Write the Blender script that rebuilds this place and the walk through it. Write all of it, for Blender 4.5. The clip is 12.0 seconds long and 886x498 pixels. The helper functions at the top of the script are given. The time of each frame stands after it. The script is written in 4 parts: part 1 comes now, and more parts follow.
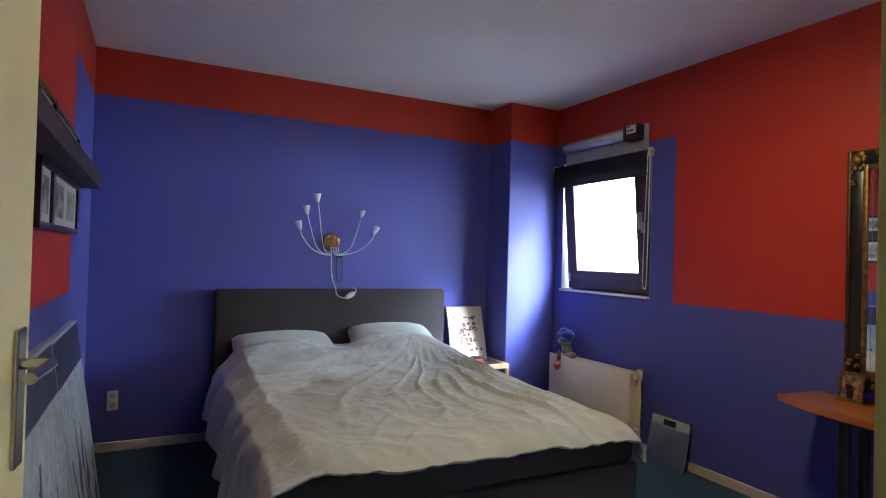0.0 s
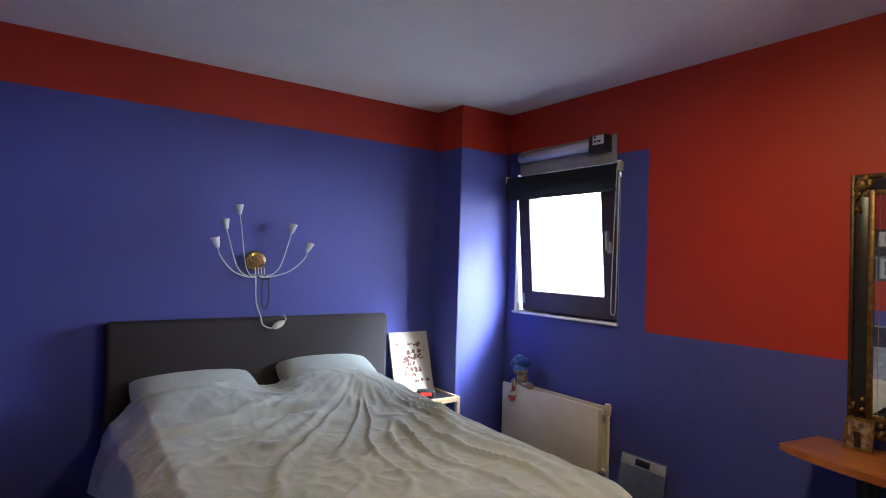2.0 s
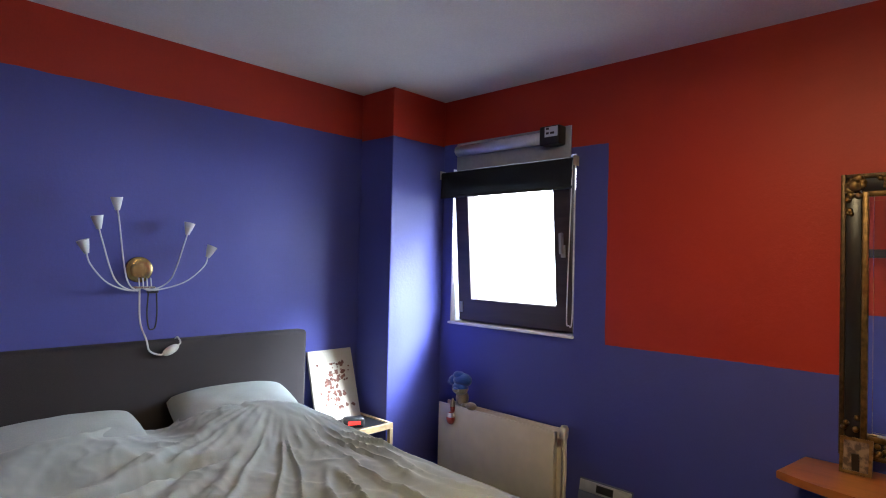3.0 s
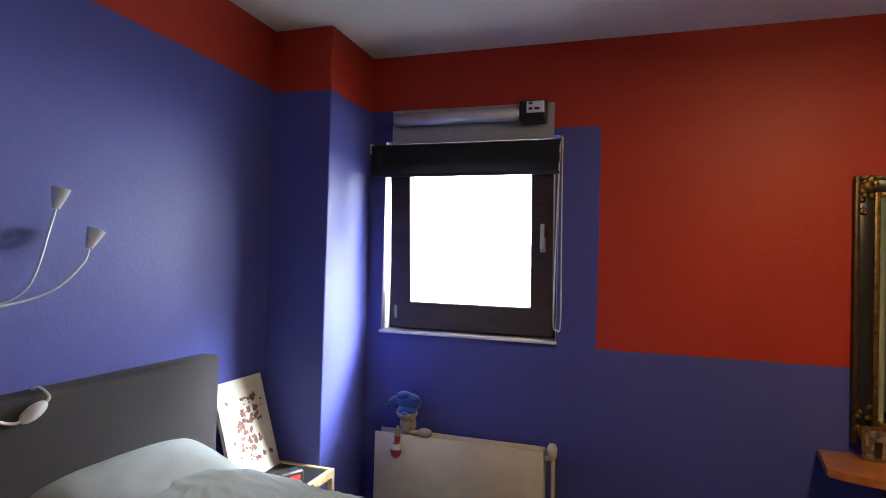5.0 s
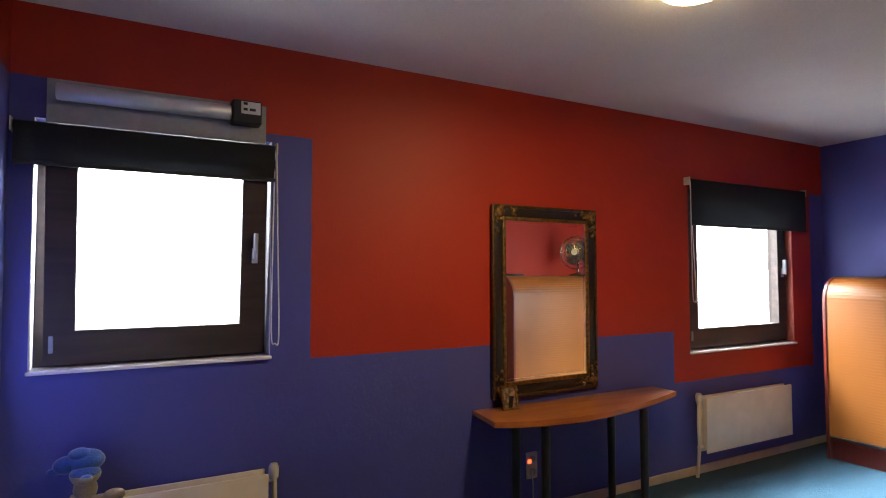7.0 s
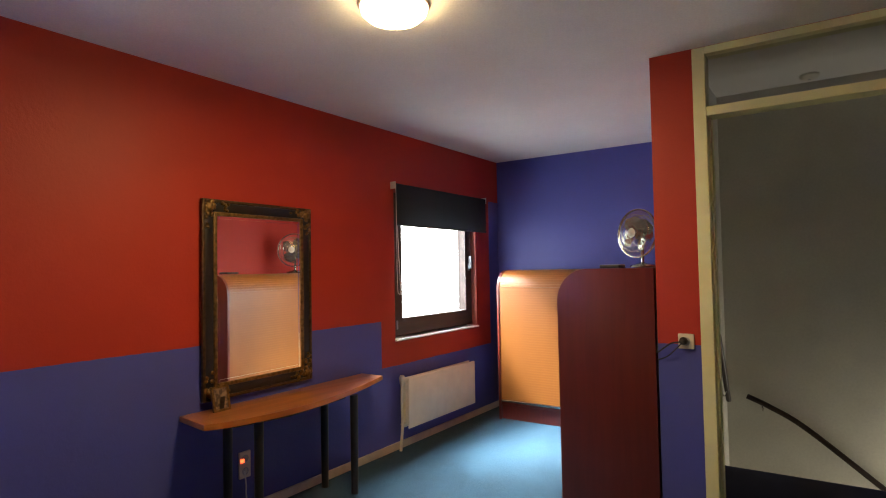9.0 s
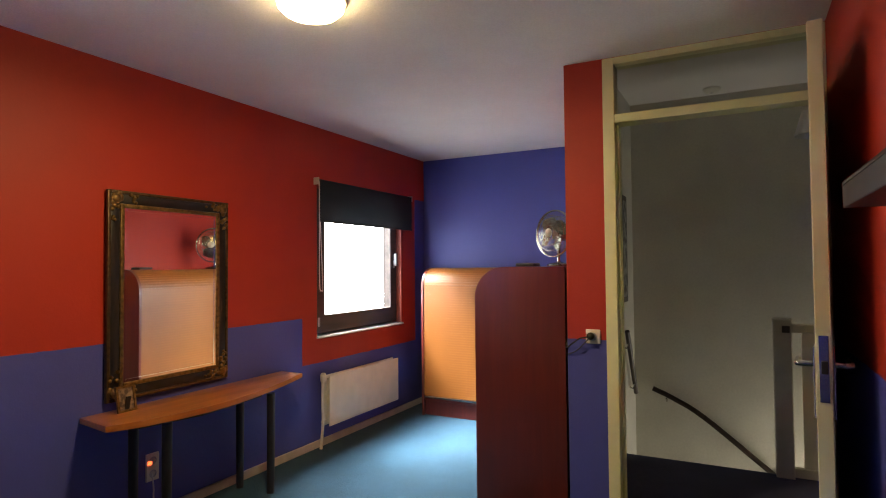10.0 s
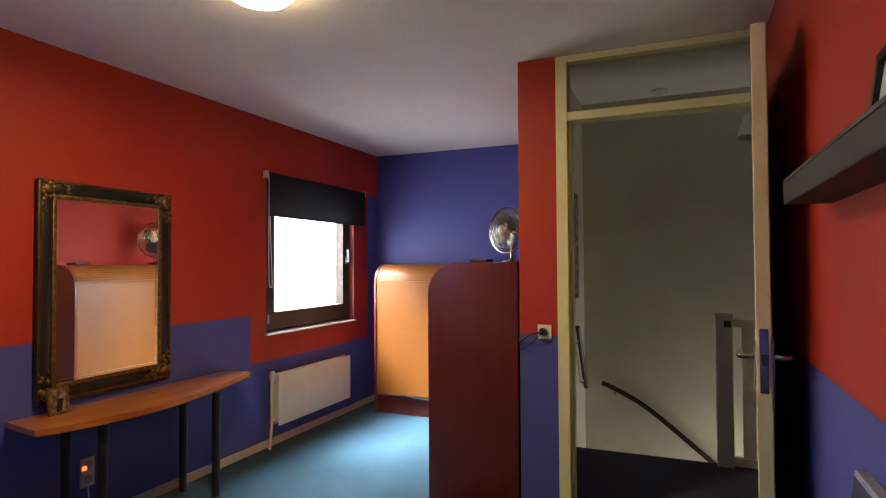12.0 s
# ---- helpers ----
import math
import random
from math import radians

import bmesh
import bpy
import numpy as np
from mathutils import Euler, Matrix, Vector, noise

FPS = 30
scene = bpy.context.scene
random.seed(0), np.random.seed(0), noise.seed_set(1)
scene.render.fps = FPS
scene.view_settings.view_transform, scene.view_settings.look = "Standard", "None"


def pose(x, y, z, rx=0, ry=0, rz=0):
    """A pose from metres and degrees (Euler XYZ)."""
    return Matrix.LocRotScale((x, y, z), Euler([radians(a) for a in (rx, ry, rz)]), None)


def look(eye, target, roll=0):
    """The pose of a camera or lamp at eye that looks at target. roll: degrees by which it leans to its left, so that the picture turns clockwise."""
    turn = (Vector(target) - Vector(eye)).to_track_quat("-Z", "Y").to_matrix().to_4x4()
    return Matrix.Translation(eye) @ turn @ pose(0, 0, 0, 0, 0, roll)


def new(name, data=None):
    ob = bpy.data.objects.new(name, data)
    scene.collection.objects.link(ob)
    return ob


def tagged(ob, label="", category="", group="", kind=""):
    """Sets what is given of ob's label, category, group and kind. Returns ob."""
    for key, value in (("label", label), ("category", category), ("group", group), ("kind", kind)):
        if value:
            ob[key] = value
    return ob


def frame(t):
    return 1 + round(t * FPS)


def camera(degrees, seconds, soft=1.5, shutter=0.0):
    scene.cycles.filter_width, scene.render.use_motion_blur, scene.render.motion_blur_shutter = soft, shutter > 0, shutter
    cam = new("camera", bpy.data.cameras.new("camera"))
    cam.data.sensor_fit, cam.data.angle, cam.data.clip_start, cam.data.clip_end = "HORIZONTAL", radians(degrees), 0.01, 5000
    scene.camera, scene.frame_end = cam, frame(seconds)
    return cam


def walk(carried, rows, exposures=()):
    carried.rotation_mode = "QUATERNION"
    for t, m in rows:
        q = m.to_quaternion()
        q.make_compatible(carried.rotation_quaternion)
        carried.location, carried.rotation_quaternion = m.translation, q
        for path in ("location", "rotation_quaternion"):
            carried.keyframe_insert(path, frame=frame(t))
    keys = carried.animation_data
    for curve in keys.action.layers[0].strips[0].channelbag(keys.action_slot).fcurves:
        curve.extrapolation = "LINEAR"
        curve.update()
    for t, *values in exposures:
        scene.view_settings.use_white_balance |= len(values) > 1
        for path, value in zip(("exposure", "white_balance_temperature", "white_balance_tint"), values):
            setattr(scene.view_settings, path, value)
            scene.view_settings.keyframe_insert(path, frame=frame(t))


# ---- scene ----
cam = camera(75.5, 12.0, soft=1.1)
PATH = [
    (0, (-0.150, -0.070, 1.207), (0.738, 1.686, 1.234), 1.6),
    (0.5, (-0.115, -0.030, 1.210), (0.773, 1.741, 1.24), 1.7),
    (1, (-0.101, 0.055, 1.239), (0.787, 1.838, 1.273), 1.7),
    (1.5, (-0.114, 0.264, 1.301), (0.87, 2.005, 1.34), 1.9),
    (2, (-0.094, 0.484, 1.342), (1.063, 2.115, 1.377), 1.7),
    (2.5, (-0.004, 0.788, 1.377), (1.305, 2.3, 1.414), 1.6),
    (3, (0.019, 1.054, 1.376), (1.465, 2.436, 1.416), 1.4),
    (3.2, (-0.001, 1.192, 1.391), (1.499, 2.515, 1.423), 1.4),
    (4.8, (-0.004, 2.261, 1.347), (1.846, 3.018, 1.405), 1.4),
    (5, (-0.024, 2.386, 1.355), (1.878, 3.001, 1.395), 1.6),
    (5.5, (0.02, 2.634, 1.369), (2.013, 2.792, 1.413), 1.2),
    (6, (0.062, 2.92, 1.371), (2.043, 2.651, 1.424), 1.0),
    (6.5, (0.067, 3.174, 1.392), (1.963, 2.538, 1.447), 0.6),
    (7, (0.051, 3.282, 1.36), (1.808, 2.331, 1.445), -0.1),
    (7.5, (-0.002, 3.306, 1.362), (1.574, 2.077, 1.444), -0.7),
    (7.7, (0.004, 3.314, 1.341), (1.509, 2.0, 1.43), -1.1),
    (9.5, (-0.100, 3.325, 1.345), (0.912, 1.600, 1.407), -0.6),
    (10, (-0.138, 3.314, 1.338), (0.784, 1.543, 1.399), -0.5),
    (10.5, (-0.131, 3.301, 1.345), (0.736, 1.5, 1.397), -0.4),
    (11, (-0.138, 3.300, 1.332), (0.684, 1.478, 1.388), -0.35),
    (11.5, (-0.136, 3.282, 1.336), (0.669, 1.450, 1.388), -0.2),
    (12, (-0.130, 3.285, 1.328), (0.649, 1.443, 1.379), -0.3),
]
walk(cam, [(t, look(eye, target, roll)) for t, eye, target, roll in PATH],
     [(0, 0.08, 5800, 10), (3, 0.04, 6050, 10), (5, 0.05, 6450, 10), (6.5, 0.30, 6550, 10), (7.5, 0.03, 6800, 10), (9.5, 0.41, 6900, 10), (12, 0.36, 6900, 10)])

# ---- world, sun, large lights ----
XW, XE, YN, ZC = -0.502, 2.808, 4.035, 2.445   # room: west, east, north walls, ceiling
ZF = -0.057                                     # floor
YD, YS = 0.215, -1.915                           # door wall, back wall of the recess
W1 = (2.712, 3.640, 0.975, 1.985)               # window beside the pier: y0, y1, z0, z1
W2 = (-1.460, -0.203, 0.797, 1.985)             # window of the recess

world = bpy.data.worlds.new("sky")
scene.world = world
world.use_nodes = True
wn = world.node_tree.nodes
sky = wn.new("ShaderNodeTexSky")
sky.sky_type, sky.sun_disc = "NISHITA", False
sky.sun_elevation, sky.sun_rotation = radians(48), radians(60)
wn["Background"].inputs["Strength"].default_value = 0.15
world.node_tree.links.new(sky.outputs["Color"], wn["Background"].inputs["Color"])

sun = new("sun", bpy.data.lights.new("sun", "SUN"))
sun.data.energy, sun.data.angle, sun.data.color = 0.8, radians(12), (1.0, 0.96, 0.9)
sun.matrix_basis = look((6, -3, 8), (0, 0, 0))


def sky_light(name, at, to, wide, high, watts):
    """A bright part of the overcast sky, seen from the rooms through the windows alone."""
    ob = new(name, bpy.data.lights.new(name, "AREA"))
    ob.data.shape, ob.data.size, ob.data.size_y = "RECTANGLE", wide, high
    ob.data.energy, ob.data.color = watts, (0.84, 0.93, 1.0)
    ob.matrix_basis = look(at, to)
    return ob


sky_light("sky_daylight", (6.00, -0.30, 5.50), (2.85, 2.60, 1.40), 2.8, 1.7, 7600)
sky_light("sky_daylight", (4.35, 2.72, 1.65), (2.85, 3.20, 1.45), 0.6, 0.30, 90)
sky_light("sky_daylight", (4.55, -2.60, 3.90), (2.80, -0.83, 1.25), 2.4, 1.2, 1900)
sky_light("sky_daylight", (6.40, -2.10, 2.50), (2.85, -0.80, 1.20), 2.2, 0.9, 300)


lamp = new("ceiling_lamp_light", bpy.data.lights.new("ceiling_lamp_light", "AREA"))
lamp.data.shape, lamp.data.size, lamp.data.energy, lamp.data.color = "DISK", 0.24, 20, (1.0, 0.74, 0.38)
lamp.matrix_basis = look((1.40, 1.51, 2.345), (1.40, 1.51, 0))
hall_light = new("stairwell_daylight", bpy.data.lights.new("stairwell_daylight", "AREA"))
hall_light.data.shape, hall_light.data.size, hall_light.data.size_y = "RECTANGLE", 0.6, 0.4
hall_light.data.energy, hall_light.data.color = 12, (1.0, 0.97, 0.88)
hall_light.matrix_basis = look((-1.05, -1.36, -0.90), (0.05, -1.10, 2.40))


# ---- materials ----
def node_mat(name):
    m = bpy.data.materials.new(name)
    m.use_nodes = True
    t = m.node_tree
    return m, t, t.nodes["Principled BSDF"]


def noise_of(t, scale, detail=4.0, rough=0.55, coords="Object"):
    tc = t.nodes.new("ShaderNodeTexCoord")
    n = t.nodes.new("ShaderNodeTexNoise")
    n.inputs["Scale"].default_value, n.inputs["Detail"].default_value, n.inputs["Roughness"].default_value = scale, detail, rough
    t.links.new(tc.outputs[coords], n.inputs["Vector"])
    return n


def mix_rgb(t, kind, fac, a, b):
    m = t.nodes.new("ShaderNodeMix")
    m.data_type, m.blend_type = "RGBA", kind
    for sock, v in ((m.inputs[0], fac), (m.inputs[6], a), (m.inputs[7], b)):
        if hasattr(v, "is_linked"):
            t.links.new(v, sock)
        else:
            sock.default_value = v if not isinstance(v, tuple) else (*v[:3], 1)
    return m.outputs[2]


def ramp(t, src, lo, hi, c0=(0, 0, 0), c1=(1, 1, 1)):
    r = t.nodes.new("ShaderNodeValToRGB")
    r.color_ramp.elements[0].position, r.color_ramp.elements[1].position = lo, hi
    r.color_ramp.elements[0].color, r.color_ramp.elements[1].color = (*c0, 1), (*c1, 1)
    t.links.new(src, r.inputs["Fac"])
    return r.outputs["Color"]


def bump(t, b, src, strength, distance):
    n = t.nodes.new("ShaderNodeBump")
    n.inputs["Strength"].default_value, n.inputs["Distance"].default_value = strength, distance
    t.links.new(src, n.inputs["Height"])
    t.links.new(n.outputs["Normal"], b.inputs["Normal"])


def plain(name, col, rough=0.5, metal=0.0, vary=0.12, scale=30.0, relief=0.0, stain=0.0, spec=0.5):
    """Colour with fine grain, broad stains and a little relief."""
    m, t, b = node_mat(name)
    b.inputs["Roughness"].default_value, b.inputs["Metallic"].default_value = rough, metal
    b.inputs["Specular IOR Level"].default_value = spec
    fine = noise_of(t, scale, 5)
    dark = tuple(c * (1 - vary) for c in col)
    lite = tuple(min(1, c * (1 + vary)) for c in col)
    c = ramp(t, fine.outputs["Fac"], 0.3, 0.7, dark, lite)
    if stain:
        big = noise_of(t, 2.3, 3)
        c = mix_rgb(t, "MULTIPLY", stain, c, ramp(t, big.outputs["Fac"], 0.35, 0.65, (0.55, 0.55, 0.55), (1, 1, 1)))
    t.links.new(c, b.inputs["Base Color"])
    if relief:
        bump(t, b, fine.outputs["Fac"], 0.5, relief)
    return m


def wood(name, dark, lite, along="Z", rough=0.4, scale=1.0, coat=0.0):
    m, t, b = node_mat(name)
    tc = t.nodes.new("ShaderNodeTexCoord")
    mp = t.nodes.new("ShaderNodeMapping")
    k = {"X": (1.2, 14, 14), "Y": (14, 1.2, 14), "Z": (14, 14, 1.2)}[along]
    mp.inputs["Scale"].default_value = tuple(s * scale for s in k)
    t.links.new(tc.outputs["Object"], mp.inputs["Vector"])
    info = t.nodes.new("ShaderNodeObjectInfo")
    comb = t.nodes.new("ShaderNodeCombineXYZ")
    mul = t.nodes.new("ShaderNodeMath")
    mul.operation = "MULTIPLY"
    mul.inputs[1].default_value = 0.04
    t.links.new(info.outputs["Random"], mul.inputs[0])
    t.links.new(mul.outputs[0], comb.inputs[0])
    t.links.new(mul.outputs[0], comb.inputs[1])
    t.links.new(comb.outputs[0], mp.inputs["Location"])
    n = t.nodes.new("ShaderNodeTexNoise")
    n.inputs["Scale"].default_value, n.inputs["Detail"].default_value, n.inputs["Distortion"].default_value = 1.6, 6, 0.6
    t.links.new(mp.outputs["Vector"], n.inputs["Vector"])
    c = ramp(t, n.outputs["Fac"], 0.32, 0.68, dark, lite)
    big = noise_of(t, 1.7, 2)
    c = mix_rgb(t, "MULTIPLY", 0.5, c, ramp(t, big.outputs["Fac"], 0.3, 0.7, (0.72, 0.7, 0.68), (1, 1, 1)))
    t.links.new(c, b.inputs["Base Color"])
    b.inputs["Roughness"].default_value, b.inputs["Coat Weight"].default_value = rough, coat
    bump(t, b, n.outputs["Fac"], 0.15, 0.002)
    return m


RED, BLUE = (0.40, 0.030, 0.013), (0.073, 0.081, 0.320)


def painted(name, axis, rects):
    """Blue wall paint with red fields; rects are (u0, u1, z0, z1) along the wall's axis and up."""
    m, t, b = node_mat(name)
    geo = t.nodes.new("ShaderNodeNewGeometry")
    wob = noise_of(t, 9.0, 3)
    sep = t.nodes.new("ShaderNodeSeparateXYZ")
    t.links.new(geo.outputs["Position"], sep.inputs[0])

    def math_node(op, a, bb):
        n = t.nodes.new("ShaderNodeMath")
        n.operation = op
        for s, v in zip(n.inputs, (a, bb)):
            if hasattr(v, "is_linked"):
                t.links.new(v, s)
            else:
                s.default_value = v
        return n.outputs[0]

    shake = math_node("MULTIPLY", math_node("SUBTRACT", wob.outputs["Fac"], 0.5), 0.012)
    u = math_node("ADD", sep.outputs["XYZ".index(axis)], shake)
    z = math_node("ADD", sep.outputs[2], shake)
    total = None
    for u0, u1, z0, z1 in rects:
        inside = math_node("MULTIPLY", math_node("MULTIPLY", math_node("GREATER_THAN", u, u0), math_node("LESS_THAN", u, u1)),
                           math_node("MULTIPLY", math_node("GREATER_THAN", z, z0), math_node("LESS_THAN", z, z1)))
        total = inside if total is None else math_node("MAXIMUM", total, inside)
    base = mix_rgb(t, "MIX", total if total is not None else 0.0, BLUE, RED)
    big = noise_of(t, 1.6, 4, 0.6)
    base = mix_rgb(t, "MULTIPLY", 0.35, base, ramp(t, big.outputs["Fac"], 0.3, 0.7, (0.75, 0.75, 0.75), (1, 1, 1)))
    grain = noise_of(t, 160.0, 3)
    base = mix_rgb(t, "MULTIPLY", 0.25, base, ramp(t, grain.outputs["Fac"], 0.3, 0.7, (0.8, 0.8, 0.8), (1, 1, 1)))
    t.links.new(base, b.inputs["Base Color"])
    b.inputs["Roughness"].default_value, b.inputs["Specular IOR Level"].default_value = 0.52, 0.32
    rel = noise_of(t, 55.0, 4, 0.65)
    bump(t, b, rel.outputs["Fac"], 0.30, 0.004)
    return m


M_north = painted("paint_north", "X", [(-9, 9, 2.155, 9)])
M_pier = painted("paint_pier", "X", [(-9, 9, 2.14, 9)])
M_east = painted("paint_east", "Y", [(-9, 9, 2.15, 9), (-9, 2.743, 2.022, 9), (-1.72, 2.520, 0.952, 9), (-1.72, -0.035, 0.595, 9)])
M_south = painted("paint_south", "X", [])
M_door_wall = painted("paint_door_wall", "X", [(-9, 9, 0.94, 9)])
M_west = painted("paint_west", "Y", [(-9, 3.15, 0.995, 9), (-9, 9, 2.15, 9)])
M_part = painted("paint_partition", "Y", [(-9, 9, 0.94, 9)])
M_hall = plain("hall_wall_paint", (0.60, 0.58, 0.51), 0.7, vary=0.05, scale=60, relief=0.002, stain=0.25)
M_ceil = plain("ceiling_stucco", (0.74, 0.72, 0.70), 0.85, vary=0.06, scale=120, relief=0.003, stain=0.12)
M_base = plain("baseboard_paint", (0.50, 0.44, 0.38), 0.45, vary=0.08, scale=14, stain=0.4)
M_white = plain("white_lacquer", (0.70, 0.66, 0.56), 0.4, vary=0.05, scale=9, stain=0.2)
M_cream = plain("cream_door_paint", (0.68, 0.66, 0.37), 0.38, vary=0.04, scale=7, stain=0.15)
M_rad = plain("radiator_enamel", (0.66, 0.60, 0.48), 0.35, vary=0.05, scale=12, stain=0.2)
M_sash = wood("dark_window_timber", (0.020, 0.012, 0.010), (0.05, 0.030, 0.024), "Y", 0.5)
M_blind = plain("blackout_blind_cloth", (0.022, 0.026, 0.030), 0.8, vary=0.2, scale=200, relief=0.0005)
M_sill = plain("sill_tile", (0.72, 0.72, 0.72), 0.3, vary=0.05, scale=20)
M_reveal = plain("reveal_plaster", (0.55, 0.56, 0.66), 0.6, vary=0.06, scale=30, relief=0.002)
M_black = plain("black_plastic", (0.012, 0.012, 0.014), 0.4, vary=0.2)
M_grey = plain("grey_plastic", (0.30, 0.32, 0.36), 0.45, vary=0.08)
M_cover = plain("silver_vent_tube", (0.62, 0.65, 0.70), 0.35, metal=0.5, vary=0.08, scale=12)
M_chrome = plain("chrome", (0.62, 0.60, 0.57), 0.18, metal=1.0, vary=0.04)
M_fan = plain("nickel_fan_metal", (0.40, 0.39, 0.32), 0.26, metal=1.0, vary=0.06)
M_brass = plain("brushed_brass", (0.36, 0.27, 0.13), 0.24, metal=1.0, vary=0.15, scale=80)
M_gold = plain("antique_gold_frame", (0.20, 0.115, 0.036), 0.4, metal=0.7, vary=0.5, scale=45, relief=0.003, stain=0.5)
M_gilt = plain("worn_dark_gilt", (0.085, 0.048, 0.018), 0.42, metal=0.6, vary=0.5, scale=45, relief=0.003, stain=0.5)
M_frameblack = plain("black_lacquer_frame", (0.014, 0.011, 0.011), 0.3, vary=0.3, scale=20)
M_shelf = wood("dark_stained_shelf", (0.012, 0.010, 0.012), (0.030, 0.024, 0.026), "Y", 0.55)
M_red_wood = wood("mahogany_side", (0.105, 0.013, 0.008), (0.140, 0.018, 0.010), "Z", 0.38, coat=0.15)
M_tambour = wood("pear_tambour", (0.205, 0.060, 0.007), (0.290, 0.096, 0.012), "X", 0.46, 0.7, coat=0.05)
M_table = wood("cherry_tabletop", (0.28, 0.080, 0.016), (0.46, 0.155, 0.036), "Y", 0.3, coat=0.3)
M_leg = plain("black_stained_leg", (0.010, 0.009, 0.010), 0.45, vary=0.3, scale=25)
M_socket = plain("socket_cream", (0.62, 0.57, 0.47), 0.4, vary=0.04)
M_cable = plain("white_cable", (0.62, 0.62, 0.60), 0.45, vary=0.05)
M_pine = wood("pale_birch", (0.50, 0.36, 0.19), (0.64, 0.49, 0.29), "Y", 0.5)
M_head = plain("charcoal_upholstery", (0.038, 0.033, 0.036), 0.9, vary=0.25, scale=260, relief=0.0012, stain=0.2, spec=0.2)
M_rail = wood("dark_handrail", (0.020, 0.010, 0.008), (0.045, 0.022, 0.016), "X", 0.35)
M_wire = plain("black_cable", (0.010, 0.010, 0.010), 0.5)


def carpet_mat(name, dark, lite):
    m, t, b = node_mat(name)
    n = noise_of(t, 420.0, 3)
    big = noise_of(t, 5.0, 5, 0.65)
    c = ramp(t, n.outputs["Fac"], 0.3, 0.7, dark, lite)
    c = mix_rgb(t, "MULTIPLY", 0.6, c, ramp(t, big.outputs["Fac"], 0.35, 0.65, (0.62, 0.62, 0.62), (1, 1, 1)))
    t.links.new(c, b.inputs["Base Color"])
    b.inputs["Roughness"].default_value, b.inputs["Specular IOR Level"].default_value = 0.95, 0.1
    b.inputs["Sheen Weight"].default_value = 0.08
    bump(t, b, n.outputs["Fac"], 0.7, 0.006)
    return m


M_carpet = carpet_mat("blue_carpet", (0.008, 0.028, 0.050), (0.024, 0.080, 0.125))
M_hall_carpet = carpet_mat("indigo_carpet", (0.030, 0.032, 0.080), (0.072, 0.076, 0.190))


def linen_mat():
    """Sand-coloured bed linen, paler blue-grey towards one side with a feathery edge."""
    m, t, b = node_mat("duvet_linen")
    weave = noise_of(t, 380.0, 2)
    soft = noise_of(t, 3.2, 5, 0.6)
    feather = noise_of(t, 30.0, 5, 0.65)
    tc = t.nodes.new("ShaderNodeTexCoord")
    mp = t.nodes.new("ShaderNodeMapping")
    mp.inputs["Scale"].default_value = (0.35, 1.5, 0.35)
    mp.inputs["Rotation"].default_value = (0, 0, 0.35)
    t.links.new(tc.outputs["Object"], mp.inputs["Vector"])
    t.links.new(mp.outputs["Vector"], feather.inputs["Vector"])
    geo = t.nodes.new("ShaderNodeNewGeometry")
    sep = t.nodes.new("ShaderNodeSeparateXYZ")
    t.links.new(geo.outputs["Position"], sep.inputs[0])
    c = ramp(t, soft.outputs["Fac"], 0.3, 0.7, (0.305, 0.345, 0.340), (0.380, 0.425, 0.415))
    c = mix_rgb(t, "MULTIPLY", 0.25, c, ramp(t, weave.outputs["Fac"], 0.3, 0.7, (0.8, 0.8, 0.8), (1, 1, 1)))
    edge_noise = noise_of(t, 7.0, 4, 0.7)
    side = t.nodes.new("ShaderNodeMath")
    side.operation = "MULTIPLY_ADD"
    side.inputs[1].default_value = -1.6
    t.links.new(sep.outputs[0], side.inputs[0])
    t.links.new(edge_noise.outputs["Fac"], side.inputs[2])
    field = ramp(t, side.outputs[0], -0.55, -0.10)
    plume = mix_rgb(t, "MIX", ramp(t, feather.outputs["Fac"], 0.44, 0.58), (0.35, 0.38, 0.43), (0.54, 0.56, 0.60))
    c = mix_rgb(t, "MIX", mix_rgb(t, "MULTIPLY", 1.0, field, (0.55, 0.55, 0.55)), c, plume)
    t.links.new(c, b.inputs["Base Color"])
    b.inputs["Roughness"].default_value, b.inputs["Sheen Weight"].default_value = 0.85, 0.2
    b.inputs["Specular IOR Level"].default_value = 0.2
    bump(t, b, weave.outputs["Fac"], 0.25, 0.001)
    return m


M_linen = linen_mat()
M_pillow = plain("pillow_linen", (0.37, 0.41, 0.41), 0.85, vary=0.06, scale=200, relief=0.0008, stain=0.15, spec=0.2)


def glass_mat(name, rough=0.0):
    m, t, b = node_mat(name)
    b.inputs["Transmission Weight"].default_value, b.inputs["Roughness"].default_value = 1.0, rough
    b.inputs["IOR"].default_value = 1.45
    return m


M_glass = glass_mat("clear_glass")
M_frost = plain("frosted_glass_cup", (0.62, 0.66, 0.72), 0.3, vary=0.05, spec=0.6)
M_mirror, _t, _b = node_mat("mirror_silver")
_b.inputs["Metallic"].default_value, _b.inputs["Roughness"].default_value = 1.0, 0.015
_b.inputs["Base Color"].default_value = (0.88, 0.88, 0.87, 1)


def glow(name, col, strength):
    m, t, b = node_mat(name)
    b.inputs["Base Color"].default_value = (*col, 1)
    b.inputs["Emission Color"].default_value, b.inputs["Emission Strength"].default_value = (*col, 1), strength
    return m


M_dome = glow("lit_opal_dome", (1.0, 0.76, 0.38), 30.0)
M_led = glow("red_digits", (1.0, 0.03, 0.02), 1.6)
M_neon = glow("red_switch_light", (1.0, 0.10, 0.03), 3.0)
M_sky = glow("bright_overcast_sky", (0.95, 0.98, 1.0), 10.0)


